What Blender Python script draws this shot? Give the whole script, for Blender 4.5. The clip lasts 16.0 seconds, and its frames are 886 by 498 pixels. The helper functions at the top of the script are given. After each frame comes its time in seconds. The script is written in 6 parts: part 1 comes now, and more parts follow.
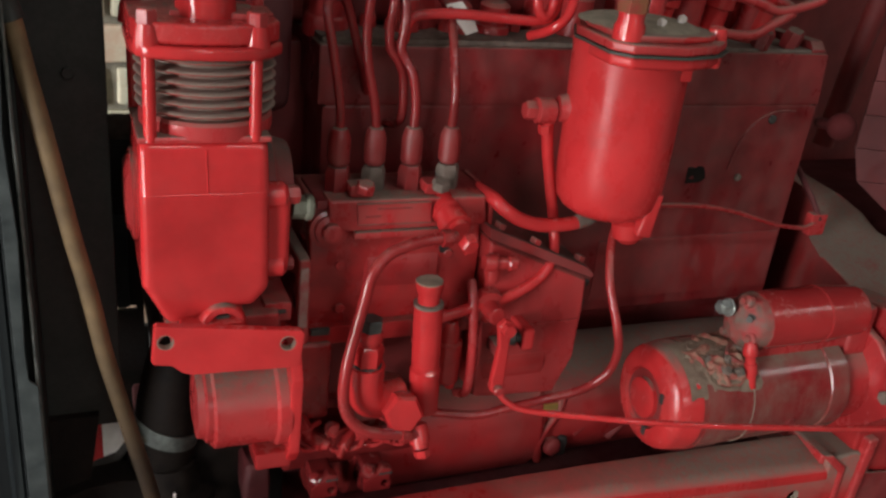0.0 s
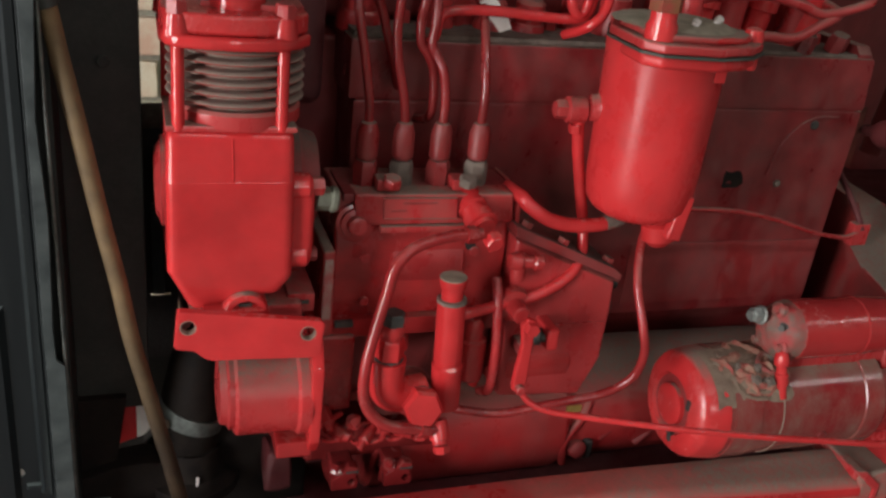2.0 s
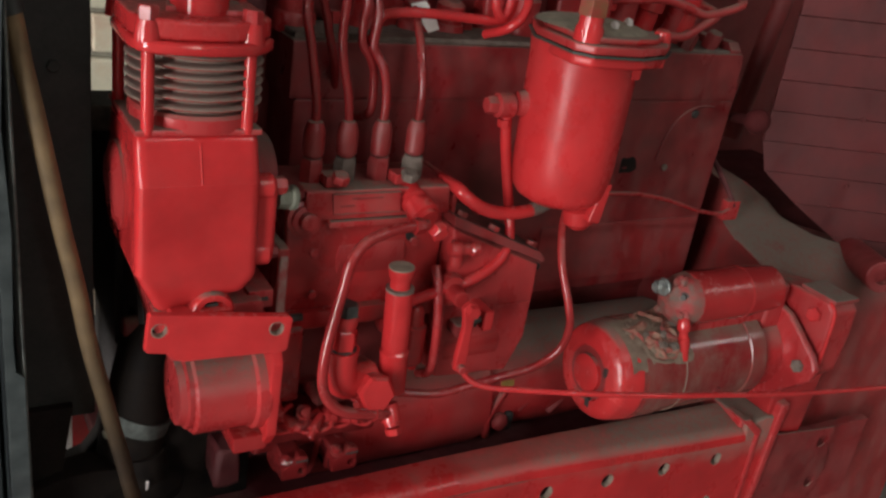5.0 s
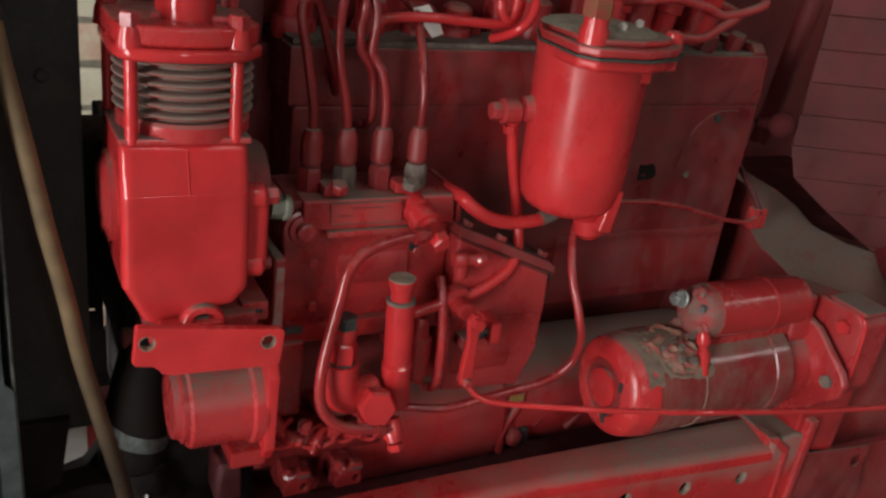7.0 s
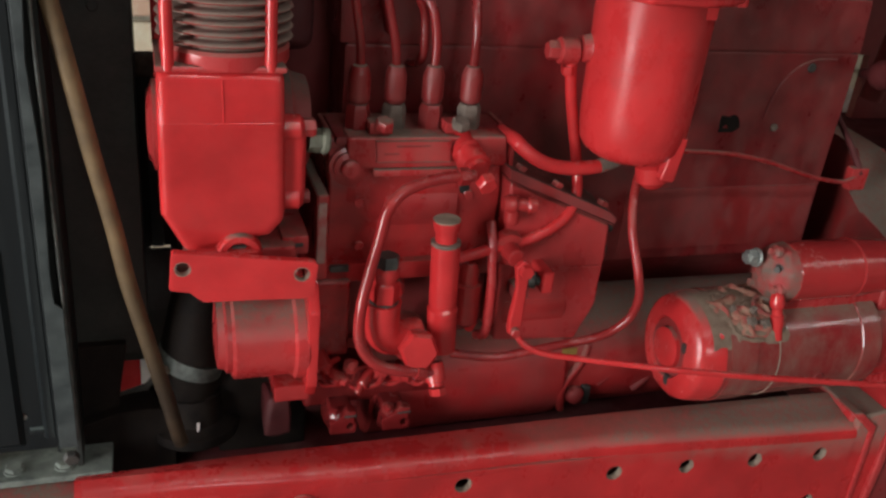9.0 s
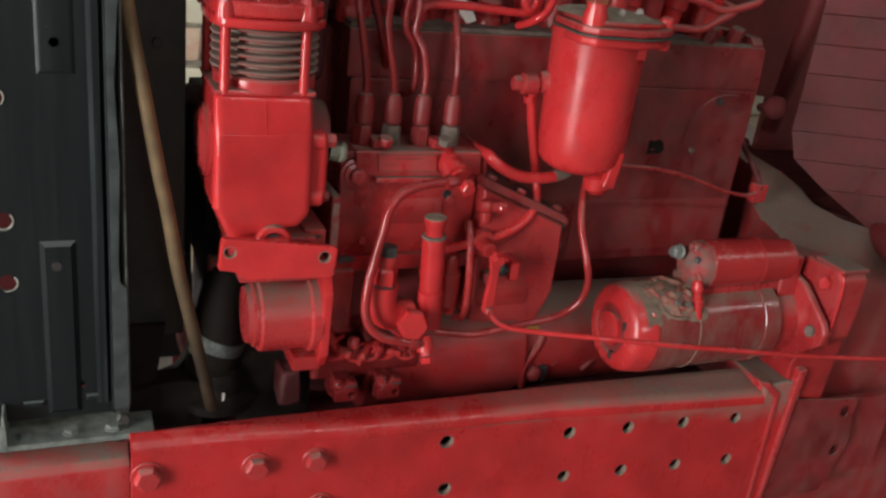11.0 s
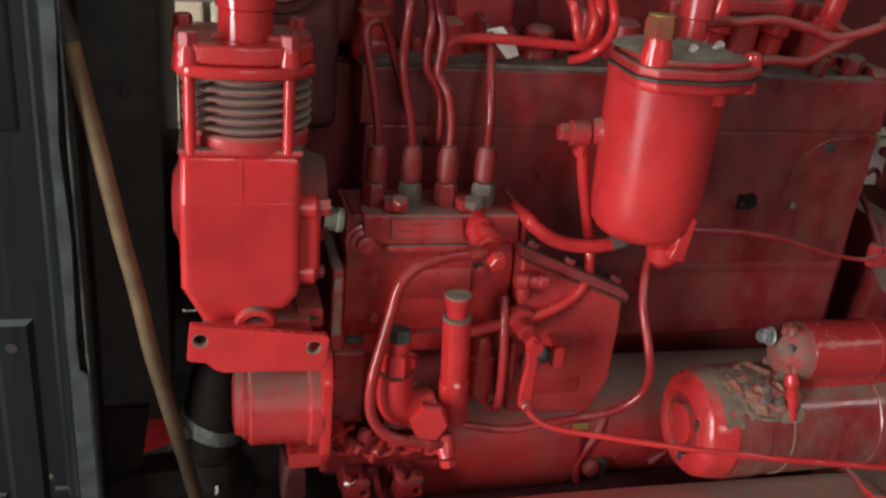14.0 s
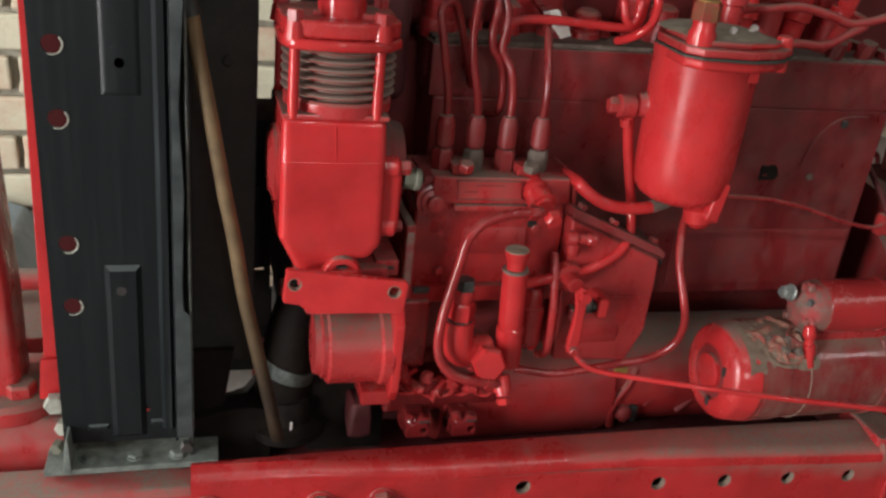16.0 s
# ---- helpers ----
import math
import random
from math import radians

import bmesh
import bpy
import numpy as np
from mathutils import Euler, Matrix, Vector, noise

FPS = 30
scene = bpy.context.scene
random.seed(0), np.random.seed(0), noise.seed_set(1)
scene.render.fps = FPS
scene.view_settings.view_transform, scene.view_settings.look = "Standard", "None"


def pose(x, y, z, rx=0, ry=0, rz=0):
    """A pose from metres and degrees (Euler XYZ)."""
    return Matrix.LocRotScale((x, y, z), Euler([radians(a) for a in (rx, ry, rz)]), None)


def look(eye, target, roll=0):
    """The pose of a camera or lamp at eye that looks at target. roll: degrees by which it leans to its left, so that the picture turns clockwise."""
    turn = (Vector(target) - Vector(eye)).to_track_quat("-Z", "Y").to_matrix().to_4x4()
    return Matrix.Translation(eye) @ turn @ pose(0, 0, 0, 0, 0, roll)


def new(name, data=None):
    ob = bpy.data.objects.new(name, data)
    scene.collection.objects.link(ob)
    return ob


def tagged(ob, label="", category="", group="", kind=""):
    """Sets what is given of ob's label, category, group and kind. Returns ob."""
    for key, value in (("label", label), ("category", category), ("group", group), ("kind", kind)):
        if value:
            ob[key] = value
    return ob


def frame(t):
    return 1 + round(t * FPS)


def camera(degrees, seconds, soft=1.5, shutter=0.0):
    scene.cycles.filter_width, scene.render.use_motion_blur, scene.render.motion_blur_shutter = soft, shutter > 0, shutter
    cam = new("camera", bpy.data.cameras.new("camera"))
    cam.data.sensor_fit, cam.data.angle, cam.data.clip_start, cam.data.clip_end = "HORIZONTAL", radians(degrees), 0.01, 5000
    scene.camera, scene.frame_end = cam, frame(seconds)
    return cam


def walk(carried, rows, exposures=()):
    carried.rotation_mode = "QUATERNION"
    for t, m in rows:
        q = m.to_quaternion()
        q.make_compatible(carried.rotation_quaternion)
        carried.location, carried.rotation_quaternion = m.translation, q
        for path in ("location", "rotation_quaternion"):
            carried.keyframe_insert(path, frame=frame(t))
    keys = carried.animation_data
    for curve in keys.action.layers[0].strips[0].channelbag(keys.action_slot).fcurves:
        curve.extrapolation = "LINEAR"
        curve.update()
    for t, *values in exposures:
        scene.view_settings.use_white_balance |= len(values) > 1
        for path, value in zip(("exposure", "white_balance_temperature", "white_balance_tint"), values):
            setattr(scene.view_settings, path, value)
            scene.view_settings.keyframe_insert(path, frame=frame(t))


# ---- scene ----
cam = camera(52.2, 16.0, soft=2.6)
METRES, EYE, TILT, LEAN, TURN = 1.12, 1.3, -23.69, -5.75, -21.13
ROWS = [
    (0.0, 0.0, 0.0, 0.0, 0.0, 0.0, -0.0),
    (0.5, 0.0162, -0.0011, -0.0011, 2.84, 0.2, -1.35),
    (1.0, 0.02, -0.0067, -0.0002, 4.65, 0.69, -1.95),
    (1.5, 0.0203, -0.0019, 0.0008, 4.88, 0.48, -1.95),
    (2.0, 0.0244, 0.001, -0.0044, 3.28, 0.04, -1.87),
    (2.5, 0.0272, 0.0006, -0.0111, 1.54, -0.44, -1.9),
    (3.0, 0.0215, -0.0045, -0.0127, 1.04, -0.46, -1.87),
    (3.5, 0.0094, -0.0123, -0.0144, -0.13, -0.43, -1.42),
    (4.0, -0.031, -0.0257, -0.0125, -2.46, -0.26, -0.48),
    (4.5, -0.0796, -0.0351, -0.0098, -6.32, -0.3, 0.59),
    (7.0, -0.0435, -0.0189, -0.0001, -4.77, -0.16, 0.81),
    (7.5, -0.0183, -0.0165, -0.004, -3.44, -0.0, 0.7),
    (8.0, 0.0045, -0.0143, -0.0041, -1.07, 0.25, 0.0),
    (8.5, 0.0322, -0.006, -0.014, 1.77, -0.54, -0.85),
    (9.0, 0.0399, -0.0017, -0.0302, 3.89, -1.77, -1.19),
    (9.5, 0.0325, -0.0318, -0.0349, 3.58, -1.48, -1.21),
    (10.0, 0.0175, -0.091, -0.0465, 1.61, -0.69, -0.77),
    (12.5, 0.0098, -0.2216, -0.0786, 0.11, 1.83, -1.74),
    (13.0, 0.0536, -0.1351, -0.0461, 3.14, 1.87, -1.83),
    (13.5, 0.0706, -0.0619, -0.0207, 5.6, 1.62, -1.84),
    (14.0, 0.0792, -0.0226, -0.006, 7.24, 1.34, -2.22),
    (14.5, 0.0758, -0.0091, -0.0036, 7.81, 1.1, -2.38),
    (15.0, 0.0653, -0.029, -0.0112, 7.67, 0.79, -2.6),
    (15.5, 0.0376, -0.0777, -0.0263, 7.43, 0.63, -3.09),
    (16.0, 0.0158, -0.1284, -0.0413, 6.36, 0.58, -2.84),
]
# where the camera enters and leaves the two unseen stretches
ENDS = [
    (4.7, look((-0.110, -0.004, 1.307), (0.869, 1.551, 0.518), 8.9)),
    (6.8, look((-0.064, 0.006, 1.300), (0.848, 1.606, 0.521), 7.9)),
    (10.2, look((-0.048, -0.140, 1.291), (0.667, 1.545, 0.487), 6.2)),
    (12.3, look((-0.117, -0.277, 1.314), (0.638, 1.428, 0.589), 7.8)),
]
walk(cam, sorted([(t, pose(0, 0, EYE, TILT, LEAN, TURN) @ pose(METRES * x, METRES * y, METRES * z, 90 + pitch, roll, yaw)) for t, x, y, z, yaw, pitch, roll in ROWS] + ENDS, key=lambda row: row[0]),
     [(0.0, 0.0), (2.5, 0.1), (3.5, 0.03), (4.5, -0.12), (7.5, -0.18), (8.5, -0.04), (9.5, 0.06), (12.5, 0.06), (13.5, 0.1), (14.5, 0.17), (15.5, 0.25), (16.0, 0.12)])

# ---- world, daylight and exposure ----
world = bpy.data.worlds.new("sky")
scene.world = world
world.use_nodes = True
wn = world.node_tree.nodes
sky = wn.new("ShaderNodeTexSky")
sky.sky_type = "NISHITA"
sky.sun_disc = False
sky.sun_elevation, sky.sun_rotation = radians(38), radians(215)
world.node_tree.links.new(sky.outputs[0], wn["Background"].inputs[0])
wn["Background"].inputs[1].default_value = 0.1

sun = new("sun", bpy.data.lights.new("sun", "SUN"))
sun.data.energy, sun.data.angle, sun.data.color = 2.5, radians(0.5), (1.0, 0.94, 0.86)
sun.matrix_world = look((-1.5, 2.4, 4.0), (0, 0, 0))


def opening_light(name, at, target, sx, sy, watts, color):
    """Daylight that comes in through an opening."""
    data = bpy.data.lights.new(name, "AREA")
    data.shape, data.size, data.size_y, data.energy, data.color = "RECTANGLE", sx, sy, watts, color
    ob = new(name, data)
    ob.matrix_world = look(at, target)
    return ob


opening_light("doorway_daylight", (-2.56, -0.95, 1.2), (0.0, -0.95, 1.2), 0.95, 2.1, 146, (1.0, 0.985, 0.985))
opening_light("window_daylight", (0.55, -2.96, 2.05), (0.55, 0.0, 2.05), 0.4, 0.3, 9, (0.98, 0.98, 1.0))
opening_light("roof_light_daylight", (1.85, -1.3, 3.26), (1.85, -1.3, 0.0), 4.0, 0.1, 32, (1.0, 0.985, 0.985))
opening_light("side_window_daylight", (-2.56, 1.3, 1.5), (0.0, 1.3, 1.5), 1.0, 1.2, 112, (1.0, 0.985, 0.975))
scene.view_settings.exposure = 0.0

# ---- materials ----


def nodes_of(name):
    m = bpy.data.materials.new(name)
    m.use_nodes = True
    t = m.node_tree
    return m, t, t.nodes["Principled BSDF"]


def add(t, kind, **values):
    n = t.nodes.new(kind)
    for k, v in values.items():
        n.inputs[k].default_value = v
    return n


def noise_tex(t, scale, detail=4.0, rough=0.6, stretch=(1, 1, 1)):
    pos = add(t, "ShaderNodeNewGeometry")
    mp = add(t, "ShaderNodeMapping")
    mp.inputs["Scale"].default_value = stretch
    n = add(t, "ShaderNodeTexNoise", Scale=scale, Detail=detail, Roughness=rough)
    t.links.new(pos.outputs["Position"], mp.inputs[0])
    t.links.new(mp.outputs[0], n.inputs["Vector"])
    return n.outputs[0]


def ramp(t, src, lo, hi, a=0.0, b=1.0):
    n = add(t, "ShaderNodeMapRange")
    n.inputs[1].default_value, n.inputs[2].default_value = lo, hi
    n.inputs[3].default_value, n.inputs[4].default_value = a, b
    t.links.new(src, n.inputs[0])
    return n.outputs[0]


def calc(t, op, a, b):
    n = t.nodes.new("ShaderNodeMath")
    n.operation = op
    for i, v in enumerate((a, b)):
        if isinstance(v, (int, float)):
            n.inputs[i].default_value = v
        else:
            t.links.new(v, n.inputs[i])
    n.use_clamp = op in ("ADD", "SUBTRACT")
    return n.outputs[0]


def mixc(t, fac, a, b):
    n = t.nodes.new("ShaderNodeMix")
    n.data_type = "RGBA"
    for sock, v in ((n.inputs[0], fac), (n.inputs[6], a), (n.inputs[7], b)):
        if isinstance(v, (int, float)):
            sock.default_value = v
        elif isinstance(v, tuple):
            sock.default_value = (*v, 1.0)
        else:
            t.links.new(v, sock)
    return n.outputs[2]


def mixf(t, fac, a, b):
    n = t.nodes.new("ShaderNodeMix")
    for sock, v in ((n.inputs[0], fac), (n.inputs[2], a), (n.inputs[3], b)):
        if isinstance(v, (int, float)):
            sock.default_value = v
        else:
            t.links.new(v, sock)
    return n.outputs[0]


def relief(t, bsdf, src, strength, distance):
    n = add(t, "ShaderNodeBump", Strength=strength, Distance=distance)
    t.links.new(src, n.inputs["Height"])
    t.links.new(n.outputs[0], bsdf.inputs["Normal"])


DUST = (0.17, 0.125, 0.096)


def painted(name, color, dust=0.5, rough=0.28, film=0.12, bumpy=0.25, dust_color=DUST, more_from=None, dust_rough=0.9, settle=(0.35, 0.95), stain=0.72, ior=1.5, spill=None, base=0.15):
    """Gloss paint with runs and specks, a thin film of dust all over and a thicker layer on what faces up."""
    m, t, b = nodes_of(name)
    fine, wide, grain = noise_tex(t, 160, 3), noise_tex(t, 14, 5), noise_tex(t, 900, 2)
    smear = noise_tex(t, 30, 6, 0.65, (1, 1, 0.6))
    dark = tuple(c * stain for c in color)
    paint = mixc(t, ramp(t, wide, 0.35, 0.65), dark, color)
    geo = add(t, "ShaderNodeNewGeometry")
    sep = add(t, "ShaderNodeSeparateXYZ")
    t.links.new(geo.outputs["Normal"], sep.inputs[0])
    up = ramp(t, sep.outputs[2], *settle)
    patch = ramp(t, calc(t, "ADD", calc(t, "MULTIPLY", wide, 0.82), calc(t, "MULTIPLY", fine, 0.18)), 0.62 - 0.4 * dust, 0.82 - 0.4 * dust)
    if more_from:
        # the dust lies thicker towards one end
        px = add(t, "ShaderNodeSeparateXYZ")
        t.links.new(geo.outputs["Position"], px.inputs[0])
        drift = add(t, "ShaderNodeMath")
        drift.operation = "MULTIPLY_ADD"
        t.links.new(smear, drift.inputs[0])
        drift.inputs[1].default_value = 0.45
        t.links.new(px.outputs[0], drift.inputs[2])
        grow = ramp(t, drift.outputs[0], more_from[0] + 0.22, more_from[1] + 0.22)
        patch = calc(t, "ADD", calc(t, "MULTIPLY", patch, base), grow)
        up = ramp(t, sep.outputs[2], settle[0] - 0.05, settle[1] - 0.15)
        dust = 0.5
    layer = calc(t, "MULTIPLY", calc(t, "MULTIPLY", up, patch), ramp(t, fine, 0.3, 0.62, 0.62 * min(1.0, 0.45 + dust), min(1.0, 0.45 + dust)))
    haze = calc(t, "MULTIPLY", ramp(t, smear, 0.4, 0.75), film)
    mask = calc(t, "ADD", layer, haze)
    if spill:
        # dust that has run over a sloping edge, in ragged tongues
        level = calc(t, "ADD", px.outputs[2], calc(t, "ADD", calc(t, "MULTIPLY", px.outputs[0], spill[2]), calc(t, "MULTIPLY", smear, 0.05)))
        run = calc(t, "MULTIPLY", ramp(t, level, spill[0], spill[1]), ramp(t, drift.outputs[0], 0.5, 1.0))
        mask = calc(t, "ADD", mask, calc(t, "MULTIPLY", run, ramp(t, fine, 0.3, 0.6, 0.45, 0.8)))
    dusty = mixc(t, ramp(t, grain, 0.3, 0.7), tuple(c * 0.8 for c in dust_color), tuple(c * 1.15 for c in dust_color))
    t.links.new(mixc(t, mask, paint, dusty), b.inputs["Base Color"])
    gloss = mixf(t, ramp(t, smear, 0.35, 0.7), rough * 0.75, min(1.0, rough * 1.7))
    t.links.new(mixf(t, calc(t, "MULTIPLY", mask, 1.6), gloss, dust_rough), b.inputs["Roughness"])
    b.inputs["IOR"].default_value = ior
    relief(t, b, calc(t, "ADD", calc(t, "MULTIPLY", wide, 0.7), calc(t, "MULTIPLY", fine, 0.3)), bumpy, 0.002)
    return m


def plain(name, a, b_color, scale=60, rough=0.5, metal=0.0, bumpy=0.2, depth=0.001, gloss=0.5):
    """A material with two colours that blend in blotches, and a fine grain."""
    m, t, b = nodes_of(name)
    blot, grain = noise_tex(t, scale, 5), noise_tex(t, scale * 9, 3)
    t.links.new(mixc(t, ramp(t, blot, 0.35, 0.68), a, b_color), b.inputs["Base Color"])
    t.links.new(ramp(t, calc(t, "ADD", calc(t, "MULTIPLY", blot, 0.5), calc(t, "MULTIPLY", grain, 0.5)), 0.3, 0.7, rough * 0.75, min(1, rough * 1.3)), b.inputs["Roughness"])
    b.inputs["Metallic"].default_value = metal
    b.inputs["Specular IOR Level"].default_value = gloss
    relief(t, b, grain, bumpy, depth)
    return m


RED = (0.50, 0.0265, 0.0285)
red_flaky = painted("thick_flaking_red_paint", RED, dust=0.5, rough=0.16, film=0.1, bumpy=0.9, settle=(0.6, 0.98))
red_pipe = painted("dull_red_pipe_paint", (0.31, 0.0195, 0.021), dust=0.4, rough=0.15, film=0.06, bumpy=0.2, stain=0.6)
red_dusk = painted("dusky_red_injection_pipe_paint", (0.235, 0.0165, 0.018), dust=0.4, rough=0.16, film=0.06, bumpy=0.2, stain=0.6)
red_lug = painted("wet_looking_dark_red_paint", (0.2, 0.016, 0.017), dust=0.2, rough=0.12, film=0.05, bumpy=0.7, stain=0.5)
red_nut = painted("dusty_red_nut_paint", (0.235, 0.018, 0.0195), dust=0.8, rough=0.3, film=0.2, bumpy=0.3)
red_cover = painted("red_paint_filmed_with_dust", (0.40, 0.026, 0.028), dust=0.7, rough=0.26, film=0.32, bumpy=0.25)
red_pump = painted("red_pump_paint", (0.41, 0.0215, 0.0235), dust=0.6, rough=0.24, film=0.12, bumpy=0.35, stain=0.5)
red_gloss = painted("red_gloss_paint", RED, dust=0.3, rough=0.085, film=0.04, bumpy=0.45, settle=(0.7, 0.98))
red_case = painted("hand_brushed_red_gloss", RED, dust=0.3, rough=0.11, film=0.05, bumpy=0.2, settle=(0.7, 0.98))
red_drum = painted("red_paint_worn_to_dust_on_top", (0.42, 0.0265, 0.0285), dust=0.7, rough=0.2, film=0.14, bumpy=0.25, settle=(0.3, 0.9))
red_worn = painted("red_dusty_paint", (0.38, 0.0265, 0.0285), dust=0.6, rough=0.24, film=0.11, bumpy=0.25)
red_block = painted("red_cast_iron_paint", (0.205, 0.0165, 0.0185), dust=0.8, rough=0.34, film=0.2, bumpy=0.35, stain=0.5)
red_grimy = painted("red_paint_under_dust", (0.38, 0.0265, 0.0285), dust=1.1, rough=0.24, film=0.36, bumpy=0.3)
red_rail = painted("red_frame_paint", (0.43, 0.02, 0.0215), dust=0.18, rough=0.3, film=0.02, bumpy=0.15, more_from=(0.15, 0.85), spill=(0.664, 0.70, 0.06))
red_bowl = painted("red_bowl_paint", RED, dust=0.3, rough=0.26, film=0.06, bumpy=0.16, ior=1.36)
red_cap = painted("red_gloss_paint_dusted_on_top", RED, dust=1.2, rough=0.17, film=0.16, bumpy=0.25, settle=(0.74, 0.98))
red_dark = painted("dark_red_gloss_paint", (0.33, 0.021, 0.022), dust=0.3, rough=0.10, film=0.04, bumpy=0.35)
red_sump = painted("dark_red_paint_under_brown_dust", (0.22, 0.019, 0.019), dust=0.7, rough=0.5, film=0.35, bumpy=0.3, dust_color=(0.075, 0.058, 0.046))
red_railtop = painted("red_frame_paint_under_dust", (0.43, 0.02, 0.0215), dust=0.4, rough=0.19, film=0.05, bumpy=0.15, more_from=(0.34, 0.74), settle=(0.5, 0.95), base=0.4)
red_belly = painted("red_sump_paint_dusty_on_top", (0.31, 0.02, 0.021), dust=0.9, rough=0.36, film=0.14, bumpy=0.3, dust_color=(0.13, 0.095, 0.072), settle=(0.35, 0.85))
red_yoke = painted("red_paint_mottled_with_dust", (0.22, 0.018, 0.019), dust=1.1, rough=0.17, film=0.62, bumpy=0.12, dust_rough=0.2, settle=(0.68, 0.97))
# darker copy of the red, with the shade of recessed parts in its colour
red_shade = painted("shaded_red_paint", (0.2, 0.016, 0.017), dust=0.35, rough=0.5, film=0.14, bumpy=0.3)
brown_dust = painted("maroon_paint_under_brown_dust", (0.27, 0.022, 0.022), dust=1.0, rough=0.5, film=0.34, bumpy=0.3, dust_color=(0.15, 0.116, 0.09))
# two maroons for dark red parts and for parts painted as shaded
maroon = painted("dark_maroon_paint_and_shade", (0.075, 0.009, 0.0105), dust=0.15, rough=0.6, film=0.05, bumpy=0.2)
dull_maroon = painted("dull_maroon_paint_and_shade", (0.065, 0.009, 0.010), dust=0.05, rough=0.85, film=0.04, bumpy=0.2, ior=1.22)
pale_plate = plain("pale_green_grey_dusty_plate", (0.16, 0.185, 0.16), (0.06, 0.072, 0.063), 45, 0.75, 0, 0.3, 0.001)
# greyer than the side sheet: dust plus painted light on the flange
lit_frame_dust = plain("black_paint_with_grey_dust_and_light", (0.02, 0.026, 0.027), (0.055, 0.066, 0.064), 30, 0.4)
# black of the water hose, also painted where gaps lie in shade
hose_black = plain("black_hose_and_gap_shade", (0.007, 0.0055, 0.005), (0.016, 0.012, 0.0095), 40, 0.7, 0, 0.3, 0.001, 0.1)
pale_edge = plain("pale_grey_steel_edge", (0.11, 0.12, 0.108), (0.035, 0.04, 0.037), 70, 0.5, 0.2)
red_sheet = painted("dull_maroon_sheet_metal_paint", (0.10, 0.0085, 0.0095), dust=0.5, rough=0.5, film=0.06, bumpy=0.3, stain=0.6)
fin_dust = painted("red_fins_full_of_dust", (0.36, 0.014, 0.014), dust=1.3, rough=0.7, film=0.5, bumpy=0.3, dust_color=(0.2, 0.15, 0.12), settle=(-0.75, 0.1))
starter_crust = plain("tan_crust_with_red_flakes", (0.225, 0.152, 0.10), (0.3, 0.04, 0.036), 70, 0.7, 0, 0.8, 0.0015)
cap_crust = plain("dusty_cap_with_red_patches", (0.125, 0.095, 0.073), (0.3, 0.022, 0.023), 60, 0.6, 0, 0.7, 0.0015)
tan_dust = plain("settled_tan_dust", (0.19, 0.137, 0.096), (0.115, 0.074, 0.052), 50, 0.9, 0, 0.8, 0.0015)
lid_dust = plain("grey_tan_dust_on_the_lid", (0.25, 0.21, 0.155), (0.15, 0.125, 0.09), 60, 0.9, 0, 0.6, 0.001)
dust_grey = plain("caked_grey_dust", (0.17, 0.13, 0.105), (0.09, 0.07, 0.055), 90, 0.95, 0, 0.8, 0.002)
def streaked(name, a, streak, amount):
    """Black satin paint with thin upright streaks of dust and a few pale specks."""
    m, t, b = nodes_of(name)
    line, fog, speck = noise_tex(t, 95, 4, 0.6, (1, 1, 0.045)), noise_tex(t, 9, 4), noise_tex(t, 330, 2)
    geo = add(t, "ShaderNodeNewGeometry")
    sep = add(t, "ShaderNodeSeparateXYZ")
    t.links.new(geo.outputs["Normal"], sep.inputs[0])
    mask = calc(t, "MULTIPLY", ramp(t, line, 0.46, 0.74), ramp(t, fog, 0.3, 0.7, 0.3, 1.0))
    mask = calc(t, "ADD", calc(t, "MULTIPLY", mask, amount), ramp(t, speck, 0.735, 0.76, 0.0, 0.6))
    # upward faces are paled for dust and for light on the top edges
    mask = calc(t, "ADD", mask, ramp(t, sep.outputs[2], 0.15, 0.6, 0.0, 0.75))
    t.links.new(mixc(t, mask, a, streak), b.inputs["Base Color"])
    t.links.new(ramp(t, line, 0.3, 0.75, 0.28, 0.5), b.inputs["Roughness"])
    b.inputs["Specular IOR Level"].default_value = 0.3
    relief(t, b, calc(t, "ADD", fog, calc(t, "MULTIPLY", speck, 0.1)), 0.15, 0.002)
    return m


